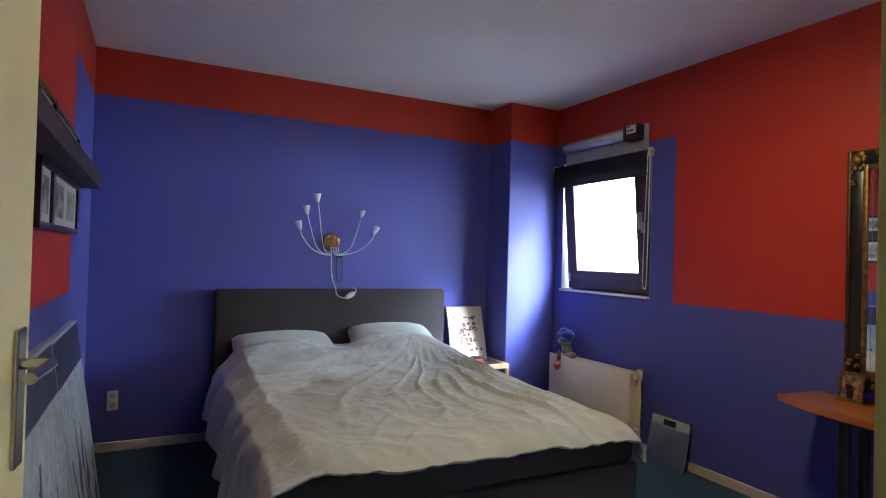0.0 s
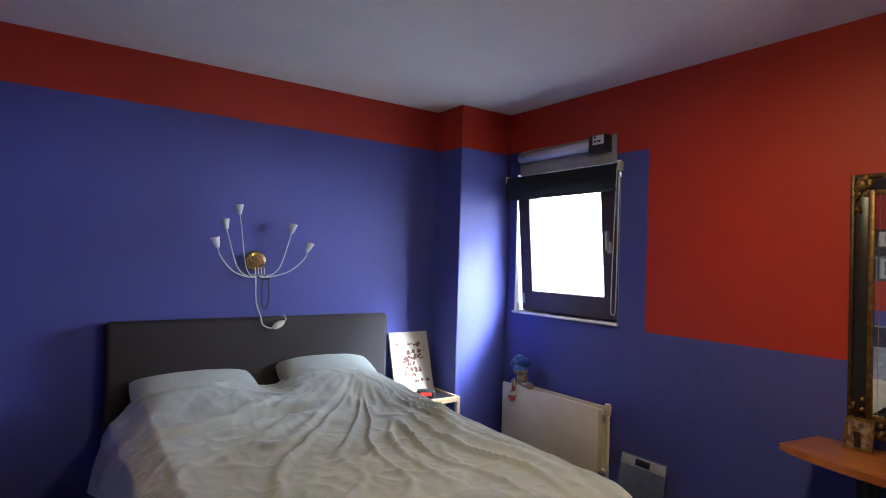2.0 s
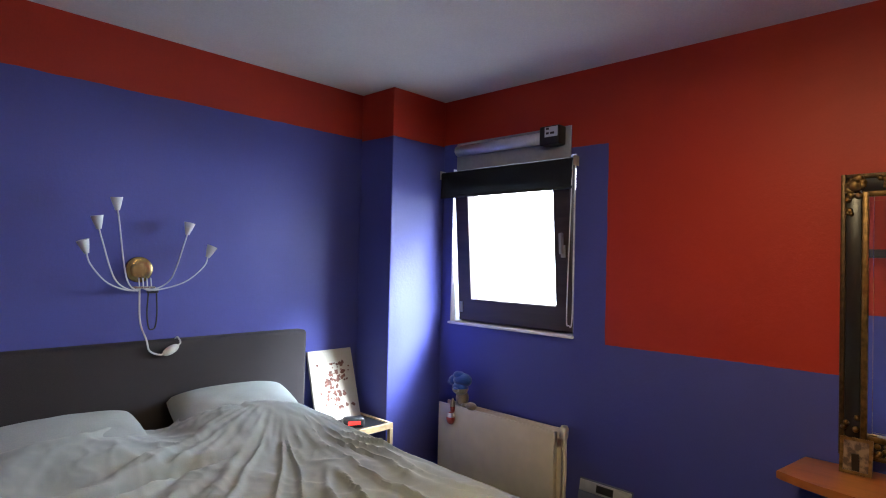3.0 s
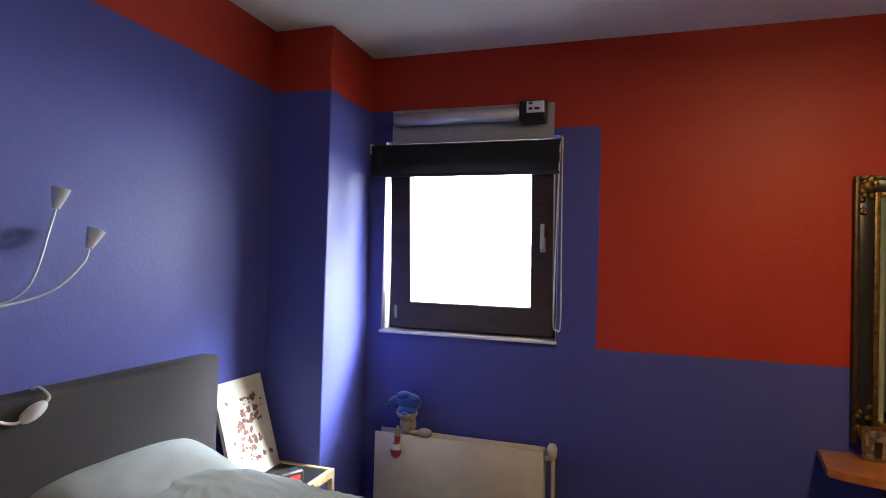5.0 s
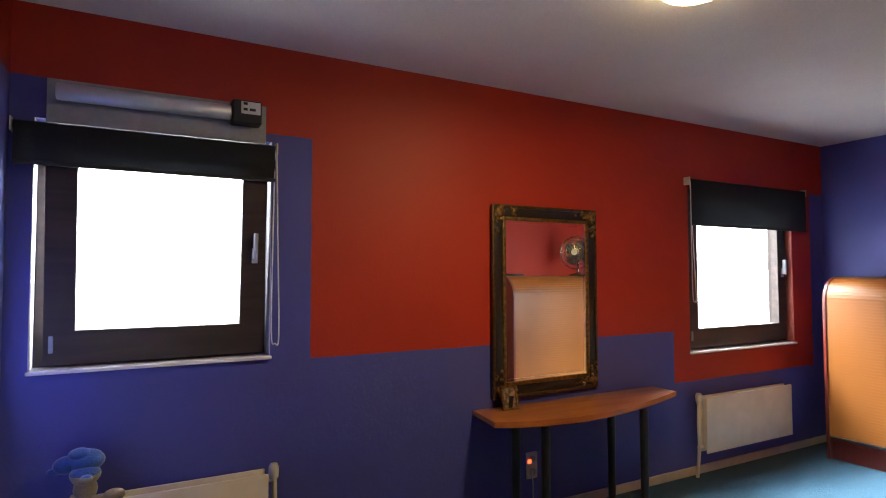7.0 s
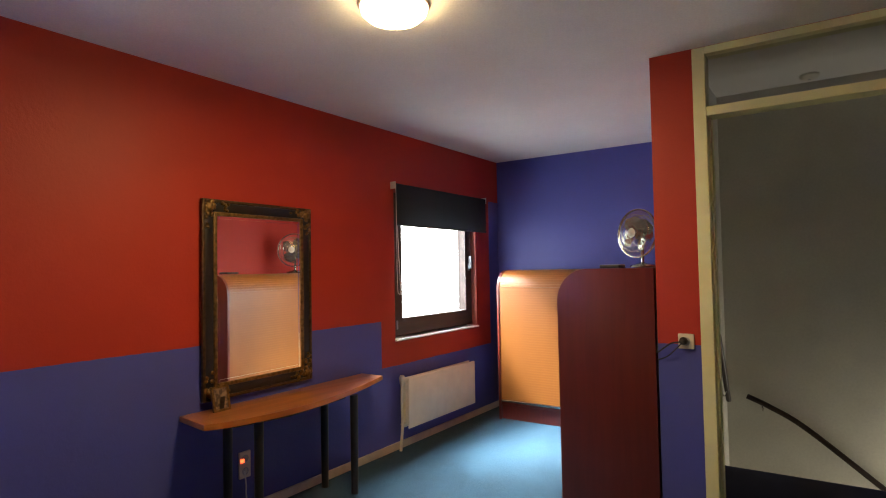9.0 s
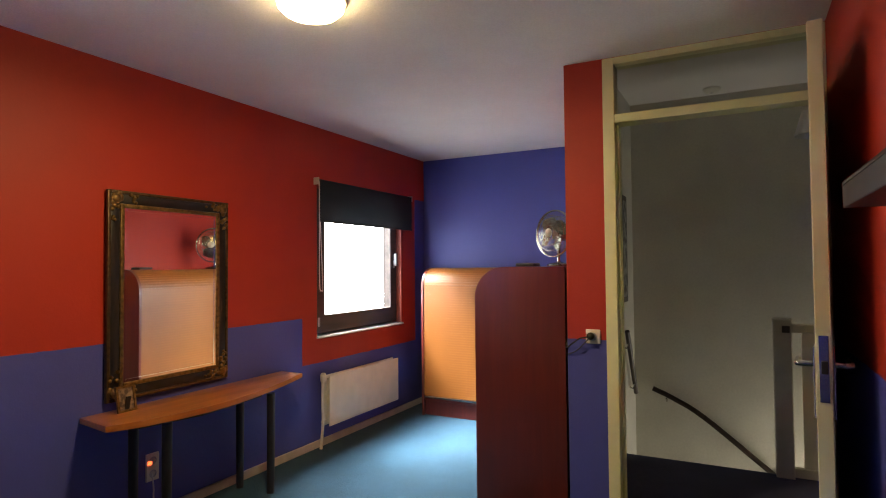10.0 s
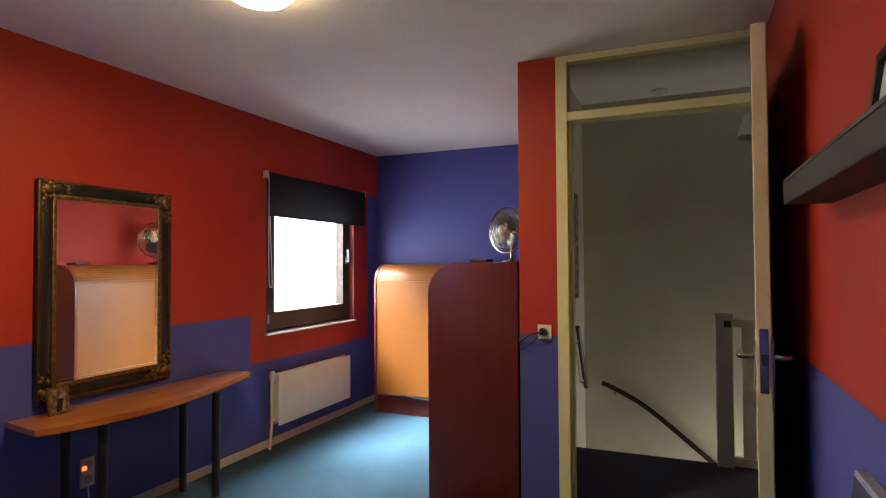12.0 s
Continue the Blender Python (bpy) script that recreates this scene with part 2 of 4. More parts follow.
# ---- building helpers ----
def link_mesh(name, bm, mat, smooth=False):
    me = bpy.data.meshes.new(name)
    bmesh.ops.recalc_face_normals(bm, faces=bm.faces)
    bm.to_mesh(me)
    bm.free()
    me.materials.append(mat)
    if smooth:
        for p in me.polygons:
            p.use_smooth = True
        me.set_sharp_from_angle(angle=radians(smooth if smooth is not True else 40))
    return new(name, me)


def part(name, bm, mat, parent, label="", smooth=False):
    ob = link_mesh(name, bm, mat, smooth)
    ob.parent = parent
    if parent.type == "EMPTY":
        ob.matrix_parent_inverse = Matrix.Translation(-parent.location)
    return tagged(ob, label)


def thing(name, at, label, category, group="", kind=""):
    ob = new(name)
    ob.empty_display_size = 0.05
    ob.location = at
    return tagged(ob, label, category, group, kind)


def box(x0, x1, y0, y1, z0, z1, bevel=0.0, seg=2, bm=None):
    own = bmesh.new()
    bmesh.ops.create_cube(own, size=1)
    for v in own.verts:
        v.co = Vector(((x0 + x1) / 2 + v.co.x * (x1 - x0), (y0 + y1) / 2 + v.co.y * (y1 - y0), (z0 + z1) / 2 + v.co.z * (z1 - z0)))
    if bevel:
        bmesh.ops.bevel(own, geom=own.edges[:], offset=bevel, segments=seg, affect="EDGES", profile=0.5)
    return own if bm is None else join(bm, own)


def join(bm, other):
    me = bpy.data.meshes.new("tmp")
    other.to_mesh(me)
    other.free()
    bm.from_mesh(me)
    bpy.data.meshes.remove(me)
    return bm


def moved(bm, m):
    bmesh.ops.transform(bm, matrix=m, verts=bm.verts[:])
    return bm


def lathe(profile, n=24, m=None):
    """Turned shape from (radius, height) pairs about z."""
    bm = bmesh.new()
    rings = []
    for r, z in profile:
        rings.append([bm.verts.new((max(r, 1e-4) * math.cos(2 * math.pi * i / n), max(r, 1e-4) * math.sin(2 * math.pi * i / n), z)) for i in range(n)])
    for a, b in zip(rings, rings[1:]):
        for i in range(n):
            bm.faces.new((a[i], a[(i + 1) % n], b[(i + 1) % n], b[i]))
    bm.faces.new(rings[0][::-1])
    bm.faces.new(rings[-1])
    return moved(bm, m) if m is not None else bm


def smooth_path(pts, k=6):
    """Catmull-Rom through the points."""
    p = [Vector(q) for q in pts]
    p = [2 * p[0] - p[1], *p, 2 * p[-1] - p[-2]]
    out = []
    for i in range(1, len(p) - 2):
        for s in range(k):
            t = s / k
            a, b, c, d = p[i - 1:i + 3]
            out.append(0.5 * (2 * b + (c - a) * t + (2 * a - 5 * b + 4 * c - d) * t * t + (3 * b - a - 3 * c + d) * t ** 3))
    return out + [p[-2]]


def tube(pts, r, n=8, k=6, r1=None):
    path = smooth_path(pts, k) if k > 1 else [Vector(q) for q in pts]
    bm = bmesh.new()
    rings, side = [], None
    for i, q in enumerate(path):
        d = (path[min(i + 1, len(path) - 1)] - path[max(i - 1, 0)]).normalized()
        side = d.orthogonal().normalized() if side is None else (side - d * side.dot(d)).normalized()
        up = d.cross(side)
        rr = r if r1 is None else r + (r1 - r) * i / (len(path) - 1)
        rings.append([bm.verts.new(q + (side * math.cos(2 * math.pi * j / n) + up * math.sin(2 * math.pi * j / n)) * rr) for j in range(n)])
    for a, b in zip(rings, rings[1:]):
        for j in range(n):
            bm.faces.new((a[j], a[(j + 1) % n], b[(j + 1) % n], b[j]))
    bm.faces.new(rings[0][::-1])
    bm.faces.new(rings[-1])
    return bm


def prism(outline, thick, m=None, bevel=0.0, seg=2):
    """Flat outline in xy, raised by thick along z."""
    bm = bmesh.new()
    low = [bm.verts.new((x, y, 0)) for x, y in outline]
    high = [bm.verts.new((x, y, thick)) for x, y in outline]
    n = len(outline)
    bm.faces.new(low[::-1])
    bm.faces.new(high)
    for i in range(n):
        bm.faces.new((low[i], low[(i + 1) % n], high[(i + 1) % n], high[i]))
    if bevel:
        es = [e for e in bm.edges if abs(e.verts[0].co.z - e.verts[1].co.z) < 1e-6]
        bmesh.ops.bevel(bm, geom=es, offset=bevel, segments=seg, affect="EDGES", profile=0.5)
    return moved(bm, m) if m is not None else bm


def slab(axis, p0, p1, u0, u1, z0, z1, holes=()):
    """A wall from p0 to p1 along its normal axis, over u0..u1 and z0..z1, with openings cut through."""
    us = sorted({u0, u1, *(h[i] for h in holes for i in (0, 1))})
    zs = sorted({z0, z1, *(h[i] for h in holes for i in (2, 3))})
    solid = {}
    for i in range(len(us) - 1):
        for j in range(len(zs) - 1):
            cu, cz = (us[i] + us[i + 1]) / 2, (zs[j] + zs[j + 1]) / 2
            solid[i, j] = not any(h[0] < cu < h[1] and h[2] < cz < h[3] for h in holes)
    bm = bmesh.new()
    memo = {}

    def vert(p, u, z):
        key = (p, u, z)
        if key not in memo:
            memo[key] = bm.verts.new((p, u, z) if axis == "X" else (u, p, z))
        return memo[key]

    for (i, j), s in solid.items():
        if not s:
            continue
        a, b, c, d = us[i], us[i + 1], zs[j], zs[j + 1]
        for p in (p0, p1):
            bm.faces.new([vert(p, a, c), vert(p, b, c), vert(p, b, d), vert(p, a, d)])
        for (di, dj), (q0, q1) in {(-1, 0): ((a, c), (a, d)), (1, 0): ((b, c), (b, d)), (0, -1): ((a, c), (b, c)), (0, 1): ((a, d), (b, d))}.items():
            if not solid.get((i + di, j + dj), False):
                bm.faces.new([vert(p0, *q0), vert(p0, *q1), vert(p1, *q1), vert(p1, *q0)])
    return bm


def setting(name, bm, mat, label, smooth=False):
    return tagged(link_mesh(name, bm, mat, smooth), label, name.split("_")[0], kind="structure")


# ---- structure ----
T = 0.19
setting("floor", join(box(XW - 0.02, XE + 0.02, YD - 0.1, YN + 0.02, ZF - 0.12, ZF), box(0.668, XE + 0.02, YS - 0.02, YD - 0.1, ZF - 0.12, ZF)), M_carpet, "dark blue short-pile carpet floor")
ZH = 2.66                                       # hall ceiling
setting("ceiling", join(box(XW - 0.2, XE + T, YD - 0.02, YN + 0.3, ZC, ZC + 0.15), box(0.664, XE + T, YS - 0.3, YD - 0.02, ZC, ZC + 0.15)), M_ceil, "white stucco ceiling, slightly uneven")
setting("wall_north", slab("Y", YN, YN + 0.2, XW - 0.2, XE + T, ZF - 0.12, ZC), M_north, "blue painted wall with a red band below the ceiling")
setting("wall_pier", box(2.342, XE, 3.722, YN, ZF, ZC, 0.006), M_pier, "blue painted boxed pier with a red band on top")
setting("wall_east", slab("X", XE, XE + T, YS - 0.2, YN, ZF - 0.12, ZC, [W1, W2]), M_east, "red and blue colour-blocked wall with two windows")
setting("wall_south", slab("Y", YS - 0.2, YS, 0.712, XE, ZF - 0.12, ZC), M_south, "plain blue painted wall behind the cabinets")
setting("wall_west", slab("X", XW - 0.2, XW, YD - 0.1, YN, ZF - 0.12, ZC), M_west, "red and blue colour-blocked wall with a shelf")
setting("wall_partition", slab("X", 0.664, 0.712, YS, YD - 0.1, ZF - 0.12, ZC), M_part, "thin red partition wall beside the cabinet")
DOOR = (-0.496, 0.497, ZF - 0.12, 2.437)
setting("wall_door", slab("Y", YD - 0.1, YD, XW, 0.712, ZF - 0.12, ZC, [DOOR]), M_door_wall, "red and blue wall with a doorway")

# hall and stairwell beyond the doorway
setting("floor_hall", slab("Y", -1.12, YD - 0.1, -1.30, 0.657, ZF - 0.14, ZF - 0.004), M_hall_carpet, "dark indigo carpet on the landing")
setting("wall_hall_south", slab("Y", -1.70, -1.60, -1.30, 0.664, -2.60, ZH), M_hall, "plain off-white stairwell wall")
setting("wall_hall_east", slab("X", 0.654, 0.662, -1.60, YD - 0.1, -2.60, ZH), M_hall, "plain off-white hall wall")
setting("wall_hall_west", slab("X", -1.40, -1.30, -1.70, YD - 0.1, -2.60, ZH), M_hall, "plain off-white hall wall")
setting("wall_hall_back", slab("Y", YD - 0.1, YD - 0.02, -1.40, XW - 0.2, -0.20, ZC), M_hall, "plain off-white hall wall")
setting("wall_hall_upper", slab("Y", YD - 0.1, YD - 0.02, -1.40, 0.664, ZC, ZH), M_hall, "plain off-white hall wall above the doorway")
setting("ceiling_hall", box(-1.40, 0.67, -1.70, YD - 0.02, ZH, ZH + 0.12), M_ceil, "white stucco hall ceiling")
setting("wall_landing_edge", slab("Y", -1.126, -1.120, -1.30, 0.654, -2.60, ZF - 0.01), M_hall, "off-white face below the landing")
setting("floor_lower", slab("Y", -1.60, -1.126, -1.30, 0.654, -2.62, -2.60), M_carpet, "dark floor at the foot of the stairs")
for i in range(6):
    x1 = 0.649 - i * 0.20
    setting("stair_step", box(x1 - 0.22, x1, -1.595, -1.13, -0.56 - 0.19 * i, -0.52 - 0.19 * i, 0.006), M_hall_carpet, "carpeted stair tread in the stairwell")

# baseboards
for nm, b in (("baseboard_east", box(XE - 0.014, XE, YS, 3.722, ZF, ZF + 0.058, 0.004)),
              ("baseboard_north", box(XW, 2.342, YN - 0.014, YN, ZF, ZF + 0.058, 0.004)),
              ("baseboard_pier", box(2.342, XE, 3.708, 3.722, ZF, ZF + 0.058, 0.004)),
              ("baseboard_west", box(XW, XW + 0.014, YD, YN, ZF, ZF + 0.058, 0.004))):
    setting(nm, b, M_base, "worn cream-painted wooden baseboard")

# door frame with glazed transom
dframe = thing("door_frame", (0.05, YD, 0), "cream-painted door frame with a glazed transom", "door frame", kind="structure")
FX0, FX1, FY0, FY1 = DOOR[0], DOOR[1], YD - 0.108, YD + 0.005
part("jamb", box(FX1 - 0.055, FX1 + 0.006, FY0, FY1, ZF, ZC - 0.002, 0.004), M_cream, dframe)
part("jamb", box(FX0 - 0.006, FX0 + 0.055, FY0, FY1, ZF, ZC - 0.002, 0.004), M_cream, dframe)
part("stop", box(FX1 - 0.068, FX1 - 0.055, FY0, FY1 - 0.05, ZF, 2.09, 0.002), M_cream, dframe)
part("transom_bar", box(FX0 + 0.055, FX1 - 0.055, FY0, FY1, 2.09, 2.137, 0.004), M_cream, dframe)
part("head_rail", box(FX0 + 0.055, FX1 - 0.055, FY0, FY1, 2.405, ZC - 0.002, 0.004), M_cream, dframe)
tg = part("transom_pane", box(FX0 + 0.055, FX1 - 0.055, YD - 0.05, YD - 0.045, 2.135, 2.407), M_glass, dframe, "clear transom glass")
tg.visible_shadow = False

# open door leaf, hinged at the west jamb
leaf = thing("door_1", (-0.418, YD + 0.01, ZF), "cream-painted flush door standing wide open", "door", kind="structure")
LW, LH, LT = 0.930, 2.118, 0.045
swing = Matrix.Translation((-0.474, YD + 0.020, 0)) @ Matrix.Rotation(radians(84.5), 4, "Z")


def leaf_box(x0, x1, y0, y1, z0, z1, bv):
    return moved(box(x0, x1, y0, y1, z0, z1, bv), swing)


part("door_panel", leaf_box(0, LW, -LT, 0, ZF + 0.012, LH, 0.003), M_cream, leaf)
part("lock_plate", leaf_box(LW - 0.001, LW + 0.002, -LT + 0.009, -0.009, 0.90, 1.11, 0.0008), M_chrome, leaf, "steel lock face plate")
part("latch", leaf_box(LW, LW + 0.011, -0.030, -0.012, 0.99, 1.03, 0.002), M_black, leaf, "dark spring latch")
for side, y0 in ((1, 0.0), (-1, -LT)):
    y1 = y0 + side * 0.008
    pl = part("handle_plate", leaf_box(LW - 0.085, LW - 0.043, min(y0, y1), max(y0, y1), 0.84, 1.07, 0.003), M_chrome, leaf, "brushed steel handle plate")
    h = tube([(LW - 0.064, y0, 1.01), (LW - 0.064, y0 + side * 0.045, 1.01), (LW - 0.085, y0 + side * 0.052, 1.01), (LW - 0.185, y0 + side * 0.050, 1.008)], 0.0095, 10, 5)
    part("lever", moved(h, swing), M_chrome, pl, "worn lever handle", True)
for z in (0.22, 1.02, 1.88):
    part("hinge", moved(lathe([(0.008, z - 0.045), (0.008, z + 0.045)], 10, Matrix.Translation((-0.004, 0.008, 0))), swing), M_chrome, leaf, smooth=True)


# windows
def window(name, y0, y1, z0, z1, label, tilt, sash_in):
    w = thing(name, (XE, (y0 + y1) / 2, z0), label, "window", kind="structure")
    xa = XE + 0.112                                 # outer fixed casing
    part("casing", slab("X", xa, xa + 0.07, y0, y1, z0, z1, [(y0 + 0.045, y1 - 0.045, z0 + 0.045, z1 - 0.045)]), M_sash, w)
    s0, s1, t0, t1 = y0 + 0.025, y1 - 0.045, z0 + 0.022, z1 - 0.03
    m = Matrix.Translation((xa - 0.004, 0, t0)) @ Matrix.Rotation(radians(-tilt), 4, "Y") @ Matrix.Translation((-xa + 0.004, 0, -t0))
    a, b = sash_in, sash_in + 0.030
    sash = part("sash", moved(slab("X", xa - 0.068, xa - 0.004, s0, s1, t0, t1, [(s0 + a, s1 - a, t0 + b, t1 - a)]), m), M_sash, w, "dark-stained timber sash")
    g = part("pane", moved(box(xa - 0.016, xa - 0.010, s0 + a - 0.006, s1 - a + 0.006, t0 + b - 0.006, t1 - a + 0.006), m), M_glass, w, "clear glass pane")
    g.visible_shadow = False
    hz = (t0 + t1) / 2 - 0.02
    part("handle", moved(join(box(xa - 0.079, xa - 0.068, s0 + 0.035, s0 + 0.062, hz - 0.04, hz + 0.03, 0.003),
                              box(xa - 0.107, xa - 0.077, s0 + 0.040, s0 + 0.058, hz - 0.02, hz + 0.10, 0.006)), m), M_grey, sash, "grey aluminium window handle")
    part("hinge", moved(box(xa - 0.079, xa - 0.068, s1 - 0.035, s1 - 0.018, t0 + 0.05, t0 + 0.12, 0.003), m), M_grey, sash)
    part("sill", box(XE - 0.022, xa, y0 - 0.004, y1 + 0.004, z0 - 0.012, z0 + 0.003, 0.003), M_sill, w, "white glossy window sill")
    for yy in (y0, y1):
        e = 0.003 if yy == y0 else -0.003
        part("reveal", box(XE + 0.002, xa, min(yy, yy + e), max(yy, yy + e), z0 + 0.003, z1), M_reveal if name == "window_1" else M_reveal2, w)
    return w


M_reveal2 = plain("reveal_red_plaster", (0.40, 0.10, 0.08), 0.6, vary=0.06, scale=30, relief=0.002)
window("window_1", *W1, "dark timber window tilted open beside the pier", 5.0, 0.108)
window("window_2", *W2, "dark timber window with a half-lowered blind", 0.0, 0.105)
# bright distance outside both windows
tagged(link_mesh("backdrop", box(9.0, 9.02, -16.0, 18.0, -4.0, 12.0), M_sky), "bright overcast sky outside the windows", "sky", kind="structure")


def roller_blind(y0, y1, ztop, zbot, x, cord_y, cord_z, label):
    b = thing("roller_blind", (x, (y0 + y1) / 2, zbot), label, "blind")
    part("roller", moved(lathe([(0.021, 0), (0.021, y1 - y0 - 0.02)], 16), pose(x, y0 + 0.01, ztop - 0.024, -90, 0, 0)), M_blind, b, smooth=True)
    cl = bmesh.new()
    ny = 26
    rows = []
    for k in range(9):
        z = ztop - 0.012 - (ztop - 0.012 - zbot) * k / 8
        rows.append([cl.verts.new((x - 0.0215 + 0.0022 * math.sin(i * 0.9 + k) * (k / 8), y0 + 0.012 + (y1 - y0 - 0.024) * i / ny, z)) for i in range(ny + 1)])
    for r0, r1 in zip(rows, rows[1:]):
        for i in range(ny):
            cl.faces.new((r0[i], r0[i + 1], r1[i + 1], r1[i]))
    bmesh.ops.solidify(cl, geom=cl.faces[:], thickness=0.0012)
    part("cloth", cl, M_blind, b, "black blackout cloth", True)
    part("hem_bar", box(x - 0.027, x - 0.017, y0 + 0.012, y1 - 0.012, zbot - 0.014, zbot + 0.004, 0.004), M_blind, b)
    for yy in (y0, y1 - 0.006):
        part("bracket", box(x - 0.024, XE, yy, yy + 0.006, ztop - 0.05, ztop + 0.006, 0.002), M_socket, b)
    loop = [(x - 0.018, cord_y, ztop - 0.02), (x - 0.024, cord_y + 0.008, (ztop + cord_z) / 2), (x - 0.030, cord_y + 0.012, cord_z + 0.05), (x - 0.034, cord_y - 0.004, cord_z),
            (x - 0.030, cord_y - 0.022, cord_z + 0.04), (x - 0.018, cord_y - 0.016, (ztop + cord_z) / 2), (x - 0.006, cord_y - 0.010, ztop - 0.02)]
    part("chain", tube(loop, 0.0032, 6, 8), M_cable, b, "white bead chain", True)


roller_blind(2.695, 3.712, 1.965, 1.800, XE - 0.03, 2.707, 1.04, "black roller blind pulled nearly up over a window")
roller_blind(-1.590, -0.165, 2.035, 1.708, XE - 0.03, -0.178, 1.16, "black roller blind lowered over part of a window")

# ventilation strip above the tilted window
vent = thing("window_ventilator", (XE, 3.18, 2.0), "grey window ventilation strip with a silver tube and black end box", "ventilator")
part("panel", box(XE - 0.012, XE - 0.001, 2.743, 3.600, 1.968, 2.148, 0.003), M_grey, vent)
part("tube", moved(lathe([(0.030, 0.0), (0.034, 0.004), (0.034, 0.656), (0.030, 0.66)], 20), pose(XE - 0.046, 2.905, 2.088, -90, 0, 0)), M_cover, vent, smooth=50)
part("end_box", box(XE - 0.085, XE - 0.010, 2.775, 2.905, 2.040, 2.146, 0.008), M_black, vent, "black switch box")
part("face_plate", box(XE - 0.0870, XE - 0.0848, 2.783, 2.868, 2.082, 2.138, 0.001), M_cover, vent, "silver face plate")
for dy, dz, w in ((0.065, 0.030, 0.018), (0.065, 0.004, 0.018), (0.030, 0.004, 0.026)):
    part("mark", box(XE - 0.0884, XE - 0.0868, 2.775 + dy, 2.775 + dy + w, 2.092 + dz, 2.092 + dz + 0.012), M_black, vent)


# radiators
def radiator(y0, y1, z0, z1, x_front, valve_y, label):
    r = thing("radiator", (XE - 0.06, (y0 + y1) / 2, 0), label, "radiator", "panel radiators")
    for x in (x_front, XE - 0.052):
        p = box(x, x + 0.012, y0, y1, z0, z1, 0.005)
        part("panel", p, M_rad, r, smooth=True)
    fins = bmesh.new()
    n = int((y1 - y0) / 0.03)
    for i in range(n):
        yy = y0 + 0.03 + (y1 - y0 - 0.06) * i / (n - 1)
        box(x_front + 0.013, XE - 0.054, yy - 0.001, yy + 0.001, z0 + 0.02, z1 - 0.02, 0, 1, fins)
    part("convector", fins, M_rad, r)
    s = 1 if valve_y > (y0 + y1) / 2 else -1
    edge = y1 if s > 0 else y0
    xm = (x_front + XE - 0.05) / 2 + 0.01
    for z in (z0 + 0.04, z1 - 0.04):
        part("connector", moved(lathe([(0.012, 0), (0.012, 0.045)], 12), pose(xm, edge + (0 if s > 0 else -0.045), z, -90, 0, 0)), M_rad, r, smooth=True)
    part("valve", moved(lathe([(0.012, -0.01), (0.021, 0.002), (0.024, 0.045), (0.016, 0.062)], 16), pose(xm, edge + s * 0.032, z1 - 0.035, 0, 0, 0)), M_rad, r, "cream radiator valve knob", 50)
    part("pipe", tube([(xm, edge + s * 0.035, z1 - 0.04), (xm, edge + s * 0.038, (z0 + z1) / 2), (xm, edge + s * 0.035, z0 + 0.04), (xm + 0.02, edge + s * 0.035, ZF)], 0.0115, 10, 5), M_rad, r, smooth=True)
    for yy in (y0 + 0.15, y1 - 0.15):
        part("bracket", box(XE - 0.041, XE, yy - 0.012, yy + 0.012, z0 + 0.05, z1 - 0.05, 0.002), M_rad, r)
    return r


radiator(2.738, 3.598, 0.06, 0.475, 2.676, 2.70, "cream double-panel radiator under the tilted window")
radiator(-1.222, -0.225, 0.112, 0.497, 2.700, 0.0, "cream double-panel radiator under the window beside the cabinets")


# ---- bed ----
BX0, BX1, BY0, BY1 = 0.230, 1.900, 1.90, 3.935
bed = thing("bed", ((BX0 + BX1) / 2, 2.9, 0), "charcoal upholstered box-spring double bed against the wall", "bed")
part("headboard", box(BX0 - 0.012, BX1 + 0.006, BY1, BY1 + 0.095, ZF + 0.02, 0.954, 0.022, 3), M_head, bed, "charcoal padded headboard", True)
part("base", box(BX0, BX1, BY0, BY1, ZF + 0.035, 0.275, 0.018, 3), M_head, bed, smooth=True)
part("mattress", box(BX0 + 0.006, BX1 - 0.006, BY0 + 0.01, BY1 - 0.004, 0.275, 0.425, 0.035, 4), M_head, bed, smooth=True)
for x in (BX0 + 0.08, BX1 - 0.08):
    for y in (BY0 + 0.08, BY1 - 0.10):
        part("leg", moved(lathe([(0.022, 0.0), (0.028, 0.036)], 14), Matrix.Translation((x, y, ZF))), M_black, bed, smooth=50)


def bulge(x, y, cx, cy, wx, wy):
    return math.exp(-(abs((x - cx) / wx) ** 3) - abs((y - cy) / wy) ** 3)


